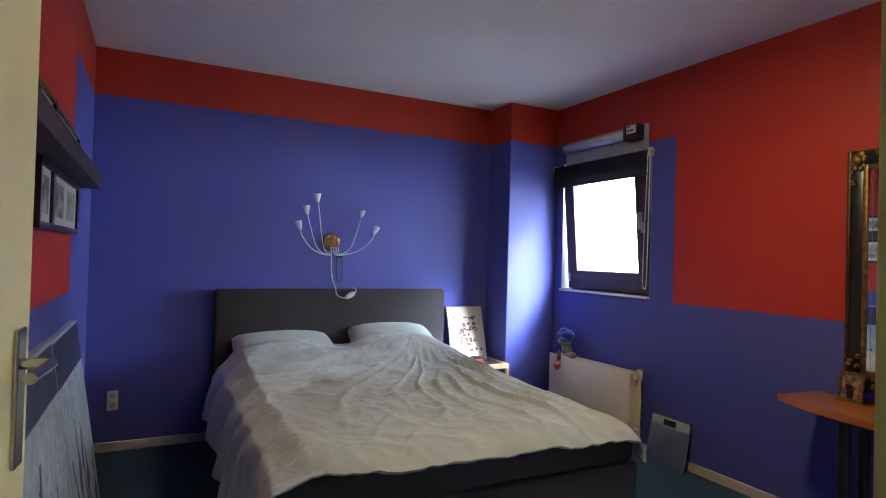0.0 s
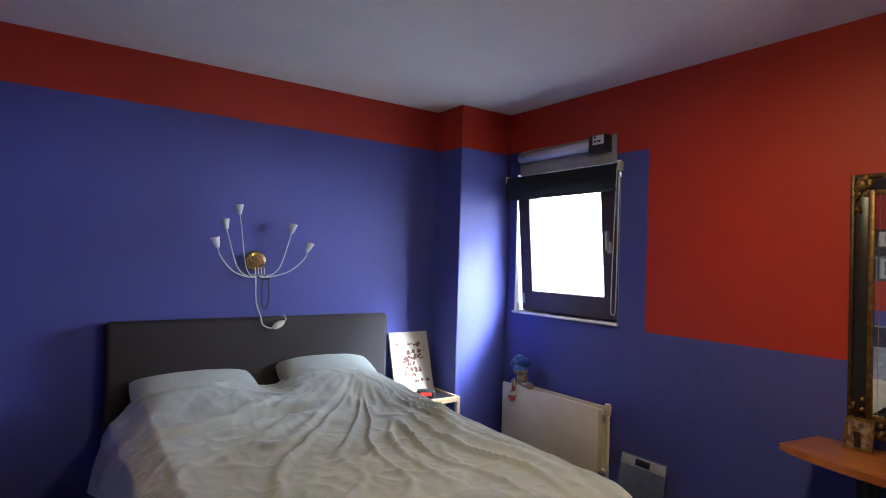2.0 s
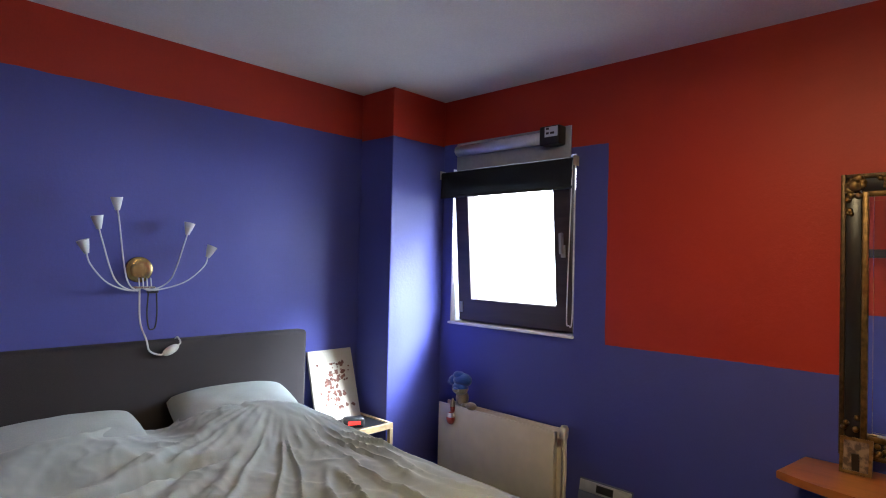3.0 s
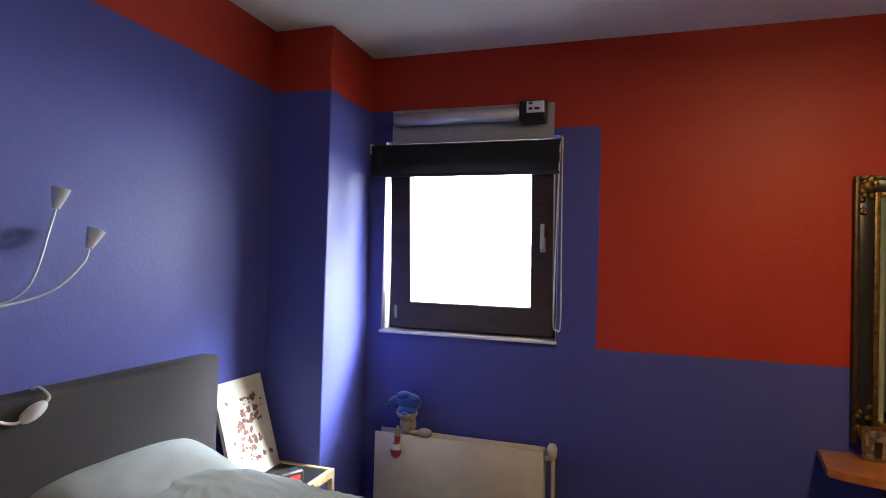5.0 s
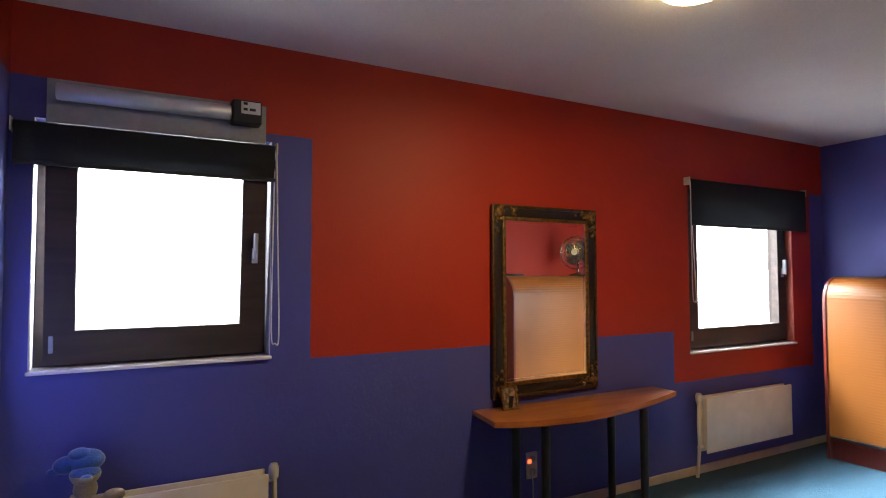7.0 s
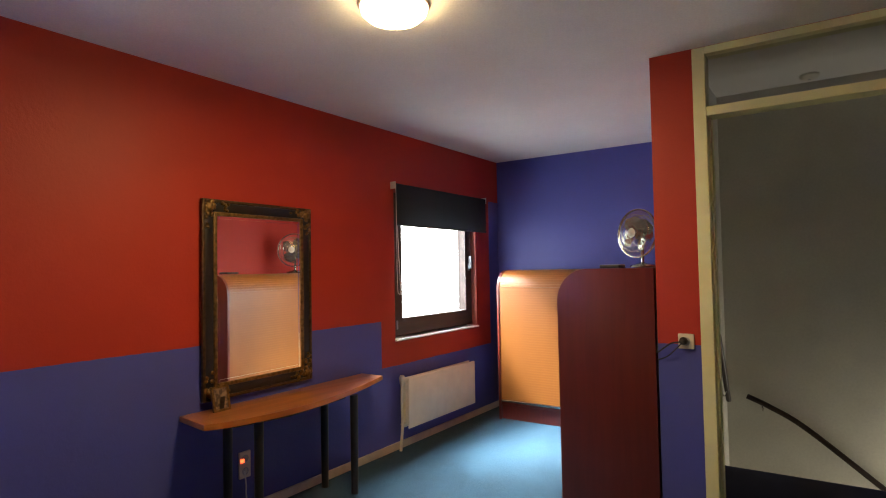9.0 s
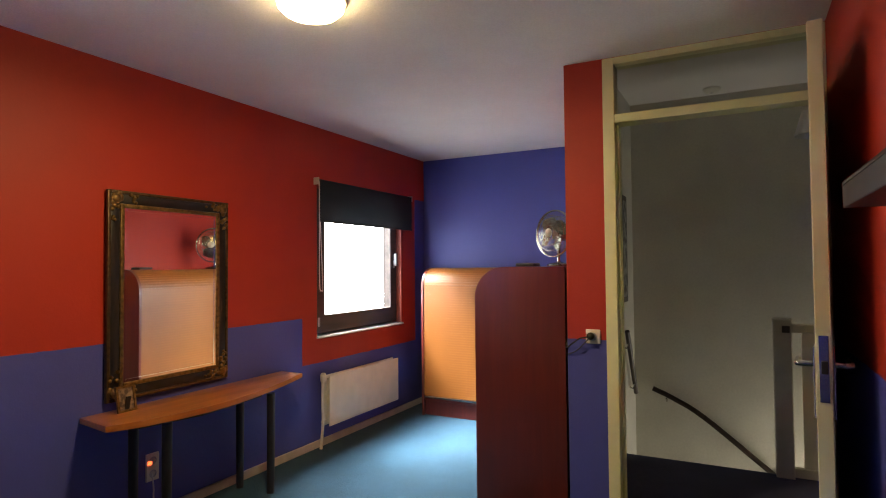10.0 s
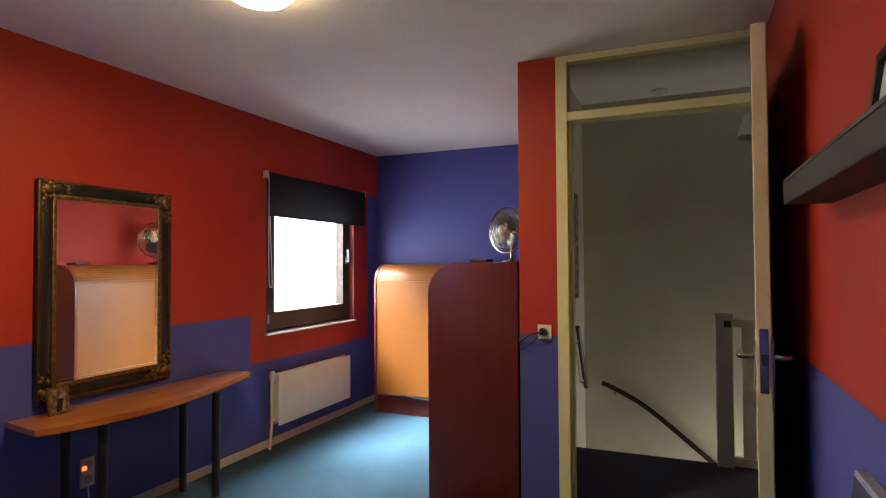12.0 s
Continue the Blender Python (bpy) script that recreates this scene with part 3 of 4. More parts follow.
def duvet():
    """Rumpled duvet lying over mattress and pillows, hanging far down on one long side."""
    nu, nv = 210, 220
    ytop = 3.77
    bm = bmesh.new()
    grid = []
    for j in range(nv + 1):
        v = j / nv
        y = BY0 - 0.040 + (ytop - BY0 + 0.040) * v
        row = []
        hang = 0.38 - 0.12 * v
        for i in range(nu + 1):
            s = -hang - 0.04 + (BX1 - BX0 + hang + 0.14) * i / nu
            if s < 0:                     # hanging side
                k = -s
                x, z = BX0 + 0.04 - 0.075 * math.sin(min(k / 0.12, 1) * math.pi / 2) - 0.16 * max(0, k - 0.08), 0.462 - max(0, k - 0.045) * 0.97
                x += 0.022 * math.sin(y * 19 + 2 * math.sin(y * 5)) * min(1, k / 0.2)
            elif s > BX1 - BX0 - 0.04:    # short overhang on the far side
                k = s - (BX1 - BX0 - 0.04)
                x, z = BX1 - 0.04 + 0.055 * math.sin(min(k / 0.10, 1) * math.pi / 2), 0.462 - max(0, k - 0.03) * 0.9
            else:
                x, z = BX0 + 0.04 + s * (BX1 - BX0 - 0.08) / (BX1 - BX0 - 0.04), 0.462
            top = max(0.0, min(1.0, (s + 0.06) / 0.14)) * max(0.0, min(1.0, (BX1 - BX0 - s) / 0.12))
            u = max(0.0, min(1.0, (x - BX0) / (BX1 - BX0)))
            foot = max(0.0, 1 - (y - BY0 + 0.040) / 0.16)
            z -= 0.060 * foot ** 2.2 + 0.022 * u * max(0.0, 1 - v * 1.5)
            swell = 0.030 + 0.030 * math.exp(-((v - 0.70) / 0.25) ** 2)
            swell += 0.128 * bulge(x, y, 0.62, 3.69, 0.37, 0.30) + 0.156 * bulge(x, y, 1.41, 3.71, 0.36, 0.34)
            tuck = y - 3.27 - 0.22 * (x - 0.75) - 0.02 * math.sin(x * 9)      # long fold below the pillow
            swell += 0.050 / (1 + math.exp(-max(-40.0, min(40.0, tuck / 0.008)))) * math.exp(-max(0.0, tuck) / 0.20) * max(0.0, 1 - abs((x - 0.72) / 0.52) ** 3)
            swell -= 0.030 * math.exp(-((tuck + 0.012) / 0.016) ** 2) * max(0.0, 1 - abs((x - 0.72) / 0.52) ** 3)
            swell += 0.022 * math.exp(-((x - 0.32) / 0.16) ** 2)
            z += top * swell
            dx, dy = x - 1.56, 3.64 - y
            ang = math.atan2(dx, dy + 0.05)
            rad = math.hypot(dx, dy)
            wx, wy = x + 0.10 * noise.noise(Vector((x * 2.3, y * 2.3, 11.0))), y + 0.10 * noise.noise(Vector((x * 2.3, y * 2.3, 21.0)))
            w = noise.noise(Vector((wx * 1.6, wy * 1.6, 3.0)))
            fan = noise.noise(Vector((ang * 7.5 + 1.5 * w, rad * 0.8 + w, 3.0)))
            fall = max(0.0, min(1.0, (rad - 0.12) / 0.35)) * math.exp(-((rad - 0.75) / 0.85) ** 2)
            sharp = 1.7 * math.exp(-(fan / 0.15) ** 2) - 0.7
            z += top * fall * 0.015 * max(-0.7, sharp) * (0.30 + 1.2 * max(0, noise.noise(Vector((x * 2.1, y * 2.1, 7.0))) + 0.45))
            z += top * 0.014 * noise.noise(Vector((x * 3.4, y * 2.6, 1.0))) + 0.008 * noise.noise(Vector((x * 9, y * 7, 4.0)))
            ridge = 1.6 * math.exp(-(noise.noise(Vector((wx * 4.0 + wy * 2, wy * 4.5 - wx, 9.0))) / 0.13) ** 2) - 0.6
            z += top * 0.0042 * max(-0.6, ridge)
            ridge2 = 1.6 * math.exp(-(noise.noise(Vector((wx * 9.0 - wy * 3, wy * 8.5 + wx * 2, 5.0))) / 0.15) ** 2) - 0.6
            z += top * 0.0022 * max(-0.6, ridge2) + 0.0018 * noise.noise(Vector((x * 22, y * 16, 2.0))) + 0.0010 * noise.noise(Vector((x * 46, y * 40, 6.0)))
            x += 0.007 * noise.noise(Vector((x * 6, y * 8, z * 8))) * (1 - top)
            row.append(bm.verts.new((x, y + 0.015 * noise.noise(Vector((x * 6, 0, 2))), max(z, ZF + 0.03))))
        grid.append(row)
    for a, b in zip(grid, grid[1:]):
        for i in range(nu):
            bm.faces.new((a[i], a[i + 1], b[i + 1], b[i]))
    bmesh.ops.recalc_face_normals(bm, faces=bm.faces)
    bmesh.ops.solidify(bm, geom=bm.faces[:], thickness=0.014)
    return bm


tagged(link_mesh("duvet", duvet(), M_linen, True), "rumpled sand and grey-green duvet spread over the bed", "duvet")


def pillow(x, y, z, w, d, h, turn, lean, label):
    bm = bmesh.new()
    n = 28
    for sgn in (1, -1):
        g = []
        for j in range(n + 1):
            row = []
            for i in range(n + 1):
                a, b = i / n * 2 - 1, j / n * 2 - 1
                puff = ((1 - abs(a) ** 2.6) * (1 - abs(b) ** 2.6)) ** 0.45
                q = Vector((a * w / 2 * (1 - 0.05 * b * b), b * d / 2 * (1 - 0.05 * a * a), 0))
                q.z = sgn * h / 2 * puff * (1 if sgn > 0 else 0.7)
                q.z += 0.008 * puff * noise.noise(Vector((a * 3 + x * 5, b * 3, sgn)))
                row.append(bm.verts.new(q))
            g.append(row)
        for r0, r1 in zip(g, g[1:]):
            for i in range(n):
                bm.faces.new((r0[i], r0[i + 1], r1[i + 1], r1[i]))
    bmesh.ops.remove_doubles(bm, verts=bm.verts[:], dist=1e-4)
    ob = link_mesh("pillow", moved(bm, pose(x, y, z, lean, 0, turn)), M_pillow, True)
    return tagged(ob, label, "pillow", "pillows on the bed")


pillow(0.65, 3.760, 0.566, 0.66, 0.42, 0.17, 2, 20, "pale grey-blue pillow half under the duvet")
pillow(1.41, 3.760, 0.590, 0.62, 0.42, 0.19, -3, 22, "plump pale grey-green pillow against the headboard")

# ---- nightstand side ----
ns = thing("nightstand", (2.12, 3.80, 0), "small birch nightstand with a black inset top", "nightstand")
NX0, NX1, NY0, NY1, NZ = 1.960, 2.320, 3.630, 3.985, 0.40
part("top", box(NX0 + 0.022, NX1 - 0.022, NY0 + 0.022, NY1 - 0.022, NZ - 0.016, NZ - 0.006, 0.001), M_black, ns, "black inset top panel")
for b in (box(NX0, NX1, NY0, NY0 + 0.022, NZ - 0.035, NZ, 0.002), box(NX0, NX1, NY1 - 0.022, NY1, NZ - 0.035, NZ, 0.002),
          box(NX0, NX0 + 0.022, NY0 + 0.022, NY1 - 0.022, NZ - 0.035, NZ, 0.002), box(NX1 - 0.022, NX1, NY0 + 0.022, NY1 - 0.022, NZ - 0.035, NZ, 0.002)):
    part("rail", b, M_pine, ns)
for x in (NX0, NX1 - 0.024):
    for y in (NY0, NY1 - 0.024):
        part("leg", box(x, x + 0.024, y, y + 0.024, ZF, NZ - 0.035, 0.002), M_pine, ns)
part("shelf", box(NX0 + 0.01, NX1 - 0.01, NY0 + 0.02, NY1 - 0.02, 0.16, 0.172, 0.002), M_pine, ns)


def blot_mat(name, ground, ink, scale, lo, hi):
    """Printed picture: ink blots on a plain ground."""
    m, t, b = node_mat(name)
    n = noise_of(t, scale, 3, 0.5)
    c = ramp(t, n.outputs["Fac"], lo, hi, ground, ink)
    fine = noise_of(t, scale * 9, 3)
    c = mix_rgb(t, "MULTIPLY", 0.3, c, ramp(t, fine.outputs["Fac"], 0.3, 0.7, (0.7, 0.7, 0.7), (1, 1, 1)))
    t.links.new(c, b.inputs["Base Color"])
    b.inputs["Roughness"].default_value = 0.55
    return m


pic = thing("canvas_picture", (2.14, 3.96, NZ), "pale beige canvas with a red-brown blossom print leaning on the wall", "picture")
M_canvas = plain("beige_canvas", (0.56, 0.52, 0.44), 0.8, vary=0.07, scale=160, relief=0.001, stain=0.1)
M_blossom = plain("blossom_print", (0.17, 0.07, 0.05), 0.7, vary=0.5, scale=60)
PM = Matrix.Translation((2.120, 3.890, NZ)) @ Matrix.Rotation(radians(-17), 4, "X")
part("canvas", moved(box(-0.160, 0.160, 0, 0.018, 0, 0.425, 0.002), PM), M_canvas, pic)
random.seed(5)
flowers = bmesh.new()
for k in range(95):
    cx, cz = random.gauss(0.0, 0.040), 0.07 + random.random() * 0.27
    cx += 0.03 * math.sin(cz * 26)
    r = random.uniform(0.004, 0.012)
    pts = [(cx + r * (1 + 0.35 * math.sin(3 * a + k)) * math.cos(a), cz + r * (1 + 0.3 * math.cos(2 * a + k)) * math.sin(a)) for a in (i * math.pi / 5 for i in range(10))]
    join(flowers, prism(pts, 0.0006 + 0.00002 * k, Matrix.Rotation(radians(90), 4, "X")))
tagged(part("print", moved(flowers, PM @ Matrix.Translation((0, -0.0002, 0))), M_blossom, pic), "red-brown blossom print", kind="stuff")

clock = thing("alarm_clock", (2.10, 3.73, NZ), "small black digital alarm clock with red digits", "clock")
part("body", moved(box(-0.062, 0.062, -0.032, 0.036, 0, 0.058, 0.016, 3), pose(2.10, 3.73, NZ - 0.006, 0, 0, -28)), M_black, clock, smooth=True)
part("display", moved(box(-0.036, 0.036, -0.034, -0.0322, 0.020, 0.040, 0.0008), pose(2.10, 3.73, NZ - 0.006, 0, 0, -28)), M_led, clock, "lit red digits")

# ---- wall lamp over the bed ----
LX, LZ = 1.003, 1.296
sconce = thing("wall_lamp", (LX, YN - 0.03, LZ), "brass disc wall lamp with five curved cable arms", "wall lamp")
part("disc", moved(lathe([(0.060, 0), (0.062, 0.004), (0.062, 0.024), (0.059, 0.027), (0.030, 0.0275), (0.001, 0.0276)], 40), pose(LX, YN, LZ, 90, 0, 0)), M_brass, sconce, "brushed brass disc", 50)
HUB = Vector((LX + 0.005, YN - 0.05, LZ - 0.085))
part("hub", box(HUB.x - 0.05, HUB.x + 0.06, HUB.y - 0.012, HUB.y + 0.018, HUB.z - 0.005, HUB.z + 0.006, 0.003), M_chrome, sconce)
for ex, ez, ey in ((-0.128, 0.285, 0.10), (-0.205, 0.195, 0.115), (-0.255, 0.085, 0.13), (0.205, 0.190, 0.07), (0.310, 0.078, 0.08)):
    tip = Vector((LX + ex, YN - ey, LZ + ez))
    mid = Vector((HUB.x + (tip.x - HUB.x) * 0.62, YN - 0.06 - ey * 0.25, HUB.z + (tip.z - HUB.z) * 0.16))
    low = Vector((HUB.x + (tip.x - HUB.x) * 0.22, YN - 0.055, HUB.z - 0.012))
    arm = part("arm", tube([HUB, low, mid, tip + Vector((-0.2 * (tip.x - mid.x), 0, -0.06)), tip], 0.0034, 8, 8), M_cover, sconce, "silver flexible arm", True)
    lean_to = (tip - mid).normalized()
    cup = lathe([(0.010, -0.012), (0.013, 0.0), (0.017, 0.012), (0.026, 0.048), (0.0245, 0.048), (0.014, 0.012), (0.004, 0.006)], 18)
    part("shade", moved(cup, Matrix.Translation(tip) @ Vector((lean_to.x * 0.6, -0.05, 1)).to_track_quat("Z", "Y").to_matrix().to_4x4()), M_frost, arm, "frosted glass cup", 50)
for k in range(4):
    part("prong", tube([(HUB.x - 0.01 + 0.018 * k, HUB.y, HUB.z), (HUB.x - 0.01 + 0.018 * k, YN - 0.036, HUB.z + 0.045)], 0.003, 8, 1), M_cover, sconce, smooth=True)
part("cord", tube([(HUB.x - 0.01, HUB.y, HUB.z), (HUB.x - 0.004, YN - 0.055, 1.05), (HUB.x + 0.012, YN - 0.10, 0.965), (1.03, BY1 - 0.016, 0.915), (1.075, BY1 - 0.020, 0.893), (1.10, BY1 - 0.022, 0.90)], 0.0042, 8, 8), M_cable, sconce, "white cord over the headboard", True)
sw = bmesh.new()
bmesh.ops.create_uvsphere(sw, u_segments=20, v_segments=12, radius=1)
part("dimmer", moved(sw, pose(1.125, BY1 - 0.022, 0.912, 0, -28, 0) @ Matrix.Diagonal((0.042, 0.019, 0.020, 1))), M_cable, sconce, "white oval cord dimmer", True)
part("cord", tube([(1.155, BY1 - 0.022, 0.925), (1.17, BY1 - 0.020, 0.945), (1.172, BY1 + 0.02, 0.965), (1.172, BY1 + 0.05, 0.957)], 0.004, 8, 6), M_cable, sconce, smooth=True)
hk = thing("key_ring", (1.07, YN - 0.03, 1.18), "dark wire loop hanging on the wall below the lamp", "cord")
part("clip", box(1.045, 1.098, YN - 0.022, YN, 1.180, 1.200, 0.006), M_black, hk)
part("loop", tube([(1.052, YN - 0.012, 1.185), (1.048, YN - 0.014, 1.08), (1.058, YN - 0.014, 1.012), (1.072, YN - 0.014, 1.004), (1.088, YN - 0.014, 1.016), (1.094, YN - 0.014, 1.08), (1.090, YN - 0.012, 1.185)], 0.0035, 8, 6), M_wire, hk, smooth=True)


# ---- sockets ----
def socket(at, turn, cells, label, size=0.076):
    s = thing("socket", at, label, "socket", "wall sockets")
    m = Matrix.Translation(at) @ Matrix.Rotation(radians(turn), 4, "Z")
    w, h = size * cells[0], size * cells[1]
    part("plate", moved(box(-w / 2, w / 2, -0.014, 0, -h / 2, h / 2, 0.004), m), M_socket, s, smooth=True)
    for i in range(cells[0]):
        for j in range(cells[1]):
            cx, cz = (i - (cells[0] - 1) / 2) * size * 0.95, (j - (cells[1] - 1) / 2) * size * 0.95
            part("cup", moved(lathe([(size * 0.28, 0.0), (size * 0.28, 0.002), (size * 0.23, 0.0021), (size * 0.21, 0.0005)], 18), m @ pose(cx, -0.0135, cz, 90, 0, 0)), M_grey, s, smooth=40)
    return s


socket((-0.348, YN, 0.258), 0, (1, 2), "cream double wall socket low on the blue wall", 0.060)
s3 = socket((0.572, YD, 0.957), 180, (1, 1), "cream wall socket with a black plug")
part("plug", moved(lathe([(0.019, 0), (0.020, 0.012), (0.017, 0.03), (0.008, 0.04)], 16), pose(0.582, YD + 0.013, 0.960, -90, 0, 0)), M_wire, s3, "black plug", 50)
part("cord", tube([(0.584, YD + 0.045, 0.958), (0.630, YD + 0.055, 0.950), (0.675, YD + 0.025, 0.92), (0.720, YD + 0.002, 0.89), (0.722, YD - 0.03, 0.93), (0.720, YD - 0.04, 1.20)], 0.004, 8, 6), M_wire, s3, smooth=True)
part("cord", tube([(0.584, YD + 0.040, 0.953), (0.620, YD + 0.030, 0.915), (0.665, YD + 0.018, 0.875), (0.720, YD - 0.002, 0.850)], 0.003, 8, 6), M_wire, s3, smooth=True)
s4 = socket((XE, 1.205, 0.235), -90, (1, 2), "wall socket with a red-lit switch under the table")
part("switch_light", box(XE - 0.020, XE - 0.0135, 1.215, 1.240, 0.252, 0.272, 0.002), M_neon, s4, "glowing red switch")
part("cord", tube([(XE - 0.014, 1.21, 0.20), (XE - 0.03, 1.212, 0.12), (XE - 0.02, 1.205, 0.07), (XE - 0.02, 1.19, ZF + 0.01)], 0.004, 8, 5), M_cable, s4, smooth=True)

# ---- glass scale leaning on the wall ----
sc = thing("bathroom_scale", (2.75, 2.46, 0), "glass bathroom scale standing upright against the wall", "scale")
SM = Matrix.Translation((2.725, 2.488, ZF)) @ Matrix.Rotation(radians(12), 4, "Y")
M_scale = plain("tinted_glass_plate", (0.10, 0.12, 0.20), 0.12, vary=0.1, spec=0.7)
part("plate", moved(box(-0.004, 0.004, -0.15, 0.15, 0.0, 0.30, 0.003), SM), M_scale, sc, smooth=True)
part("strip", moved(box(-0.009, -0.004, -0.145, 0.145, 0.235, 0.292, 0.003), SM), M_grey, sc, "grey top strip", True)
part("display", moved(box(-0.0105, -0.0088, -0.048, 0.048, 0.245, 0.283, 0.001), SM), M_black, sc, "dark display")
for y in (-0.125, 0.125):
    for z in (0.03, 0.265):
        part("foot", moved(lathe([(0.016, 0), (0.016, 0.016)], 12), SM @ pose(0.004, y, z, 0, 90, 0)), M_grey, sc, smooth=50)

# ---- plush toy on the radiator (one plain shape) ----
toy = bmesh.new()


def blob(x, y, z, rx, ry, rz, ob):
    s = bmesh.new()
    bmesh.ops.create_uvsphere(s, u_segments=16, v_segments=10, radius=1)
    return join(ob, moved(s, Matrix.Translation((x, y, z)) @ Matrix.Diagonal((rx, ry, rz, 1))))


def toy_mat():
    m, t, b = node_mat("plush_toy_cloth")
    geo = t.nodes.new("ShaderNodeNewGeometry")
    sep = t.nodes.new("ShaderNodeSeparateXYZ")
    t.links.new(geo.outputs["Position"], sep.inputs[0])
    fuzz = noise_of(t, 150.0, 3)
    r = t.nodes.new("ShaderNodeValToRGB")
    r.color_ramp.interpolation = "CONSTANT"
    mp = t.nodes.new("ShaderNodeMapRange")
    mp.inputs[1].default_value, mp.inputs[2].default_value = 0.36, 0.66
    t.links.new(sep.outputs[2], mp.inputs[0])
    cs = ((0.0, (0.35, 0.03, 0.025)), (0.16, (0.55, 0.50, 0.45)), (0.24, (0.30, 0.035, 0.03)), (0.36, (0.30, 0.24, 0.16)), (0.76, (0.009, 0.050, 0.22)))
    r.color_ramp.elements[0].position, r.color_ramp.elements[1].position = cs[0][0], cs[1][0]
    for k, (p, c) in enumerate(cs):
        e = r.color_ramp.elements[k] if k < 2 else r.color_ramp.elements.new(p)
        e.color = (*c, 1)
    t.links.new(mp.outputs[0], r.inputs["Fac"])
    t.links.new(mix_rgb(t, "MULTIPLY", 0.5, r.outputs["Color"], ramp(t, fuzz.outputs["Fac"], 0.3, 0.7, (0.6, 0.6, 0.6), (1, 1, 1))), b.inputs["Base Color"])
    b.inputs["Roughness"].default_value, b.inputs["Sheen Weight"].default_value = 0.95, 0.4
    bump(t, b, fuzz.outputs["Fac"], 0.6, 0.004)
    return m


TY = 3.43
for a in ((2.712, TY, 0.522, 0.040, 0.042, 0.052), (2.690, TY, 0.585, 0.050, 0.054, 0.040), (2.712, TY, 0.632, 0.052, 0.066, 0.044),
          (2.716, TY + 0.065, 0.622, 0.040, 0.046, 0.034), (2.722, TY + 0.100, 0.602, 0.026, 0.030, 0.013), (2.700, TY + 0.020, 0.662, 0.034, 0.040, 0.024),
          (2.642, TY - 0.006, 0.582, 0.018, 0.022, 0.015), (2.668, TY + 0.040, 0.466, 0.015, 0.016, 0.055), (2.652, TY + 0.040, 0.400, 0.024, 0.030, 0.040),
          (2.690, TY - 0.050, 0.487, 0.018, 0.036, 0.014), (2.682, TY - 0.100, 0.493, 0.026, 0.040, 0.024)):
    blob(*a, toy)
tagged(link_mesh("plush_toy", toy, toy_mat(), True), "small blue and tan plush toy sitting on the radiator", "plush toy")

# ---- console table with mirror ----
table = thing("console_table", (2.55, 1.0, 0), "boat-shaped cherry console table on four black legs", "table")
edge = smooth_path([(2.525, 1.645, 0), (2.462, 1.50, 0), (2.415, 1.28, 0), (2.405, 1.08, 0), (2.430, 0.84, 0), (2.500, 0.53, 0), (2.605, 0.195, 0)], 6)
outline = [(2.800, 0.195), (2.800, 1.605)] + [(p.x, p.y) for p in edge]
part("tabletop", prism(outline, 0.030, Matrix.Translation((0, 0, 0.570)), 0.004), M_table, table, "glossy cherry tabletop", 30)
part("apron", prism([(2.76, 0.48), (2.76, 1.46), (2.54, 1.46), (2.47, 1.14), (2.52, 0.66)], 0.03, Matrix.Translation((0, 0, 0.540)), 0.002), M_leg, table)
for x, y, kick in ((2.505, 1.335, (-0.005, 0.01)), (2.725, 1.37, (0, 0)), (2.505, 0.60, (-0.025, 0.03)), (2.725, 0.645, (0, 0))):
    lg = tube([(x, y, 0.55), (x, y, 0.28), (x + kick[0] * 0.3, y + kick[1] * 0.3, 0.08), (x + kick[0], y + kick[1], ZF)], 0.026, 12, 5, 0.022)
    part("leg", lg, M_leg, table, smooth=50)

MY0, MY1, MZ0, MZ1 = 0.690, 1.487, 0.645, 1.758
mir = thing("mirror", (2.75, 1.13, MZ0), "large mirror in an ornate black and gold frame", "mirror")
MM = Matrix.Translation((XE - 0.018, 1.095, 0)) @ Matrix.Rotation(radians(0.8), 4, "Z") @ Matrix.Translation((0, -1.095, 0))
FWD = 0.092


def mould(inset, width, height, mat_, nm, lbl):
    a, b, c, d = MY0 + inset, MY1 - inset, MZ0 + inset, MZ1 - inset
    for q in (box(-height, 0.012, a, a + width, c, d, 0.004), box(-height, 0.012, b - width, b, c, d, 0.004),
              box(-height, 0.012, a + width, b - width, c, c + width, 0.004), box(-height, 0.012, a + width, b - width, d - width, d, 0.004)):
        part(nm, moved(q, MM), mat_, mir, lbl, True)


mould(0.0, 0.018, 0.012, M_gilt, "outer_moulding", "dark worn gilt outer moulding")
mould(0.018, 0.052, 0.007, M_frameblack, "frame_rail", "black lacquered frame rail")
mould(0.070, 0.022, 0.013, M_gold, "inner_moulding", "antique gold inner moulding")
gl = part("glass", moved(box(-0.004, 0.004, MY0 + FWD, MY1 - FWD, MZ0 + FWD, MZ1 - FWD), MM), M_mirror, mir, "silvered mirror glass")
for y0, y1, z0, z1 in ((MY0 + FWD, MY0 + FWD + 0.016, MZ0 + FWD, MZ1 - FWD), (MY1 - FWD - 0.016, MY1 - FWD, MZ0 + FWD, MZ1 - FWD),
                       (MY0 + FWD + 0.016, MY1 - FWD - 0.016, MZ0 + FWD, MZ0 + FWD + 0.016), (MY0 + FWD + 0.016, MY1 - FWD - 0.016, MZ1 - FWD - 0.016, MZ1 - FWD)):
    part("bevel", moved(box(-0.0062, -0.004, y0, y1, z0, z1, 0.0008, 1), MM), M_mirror, gl)
random.seed(3)
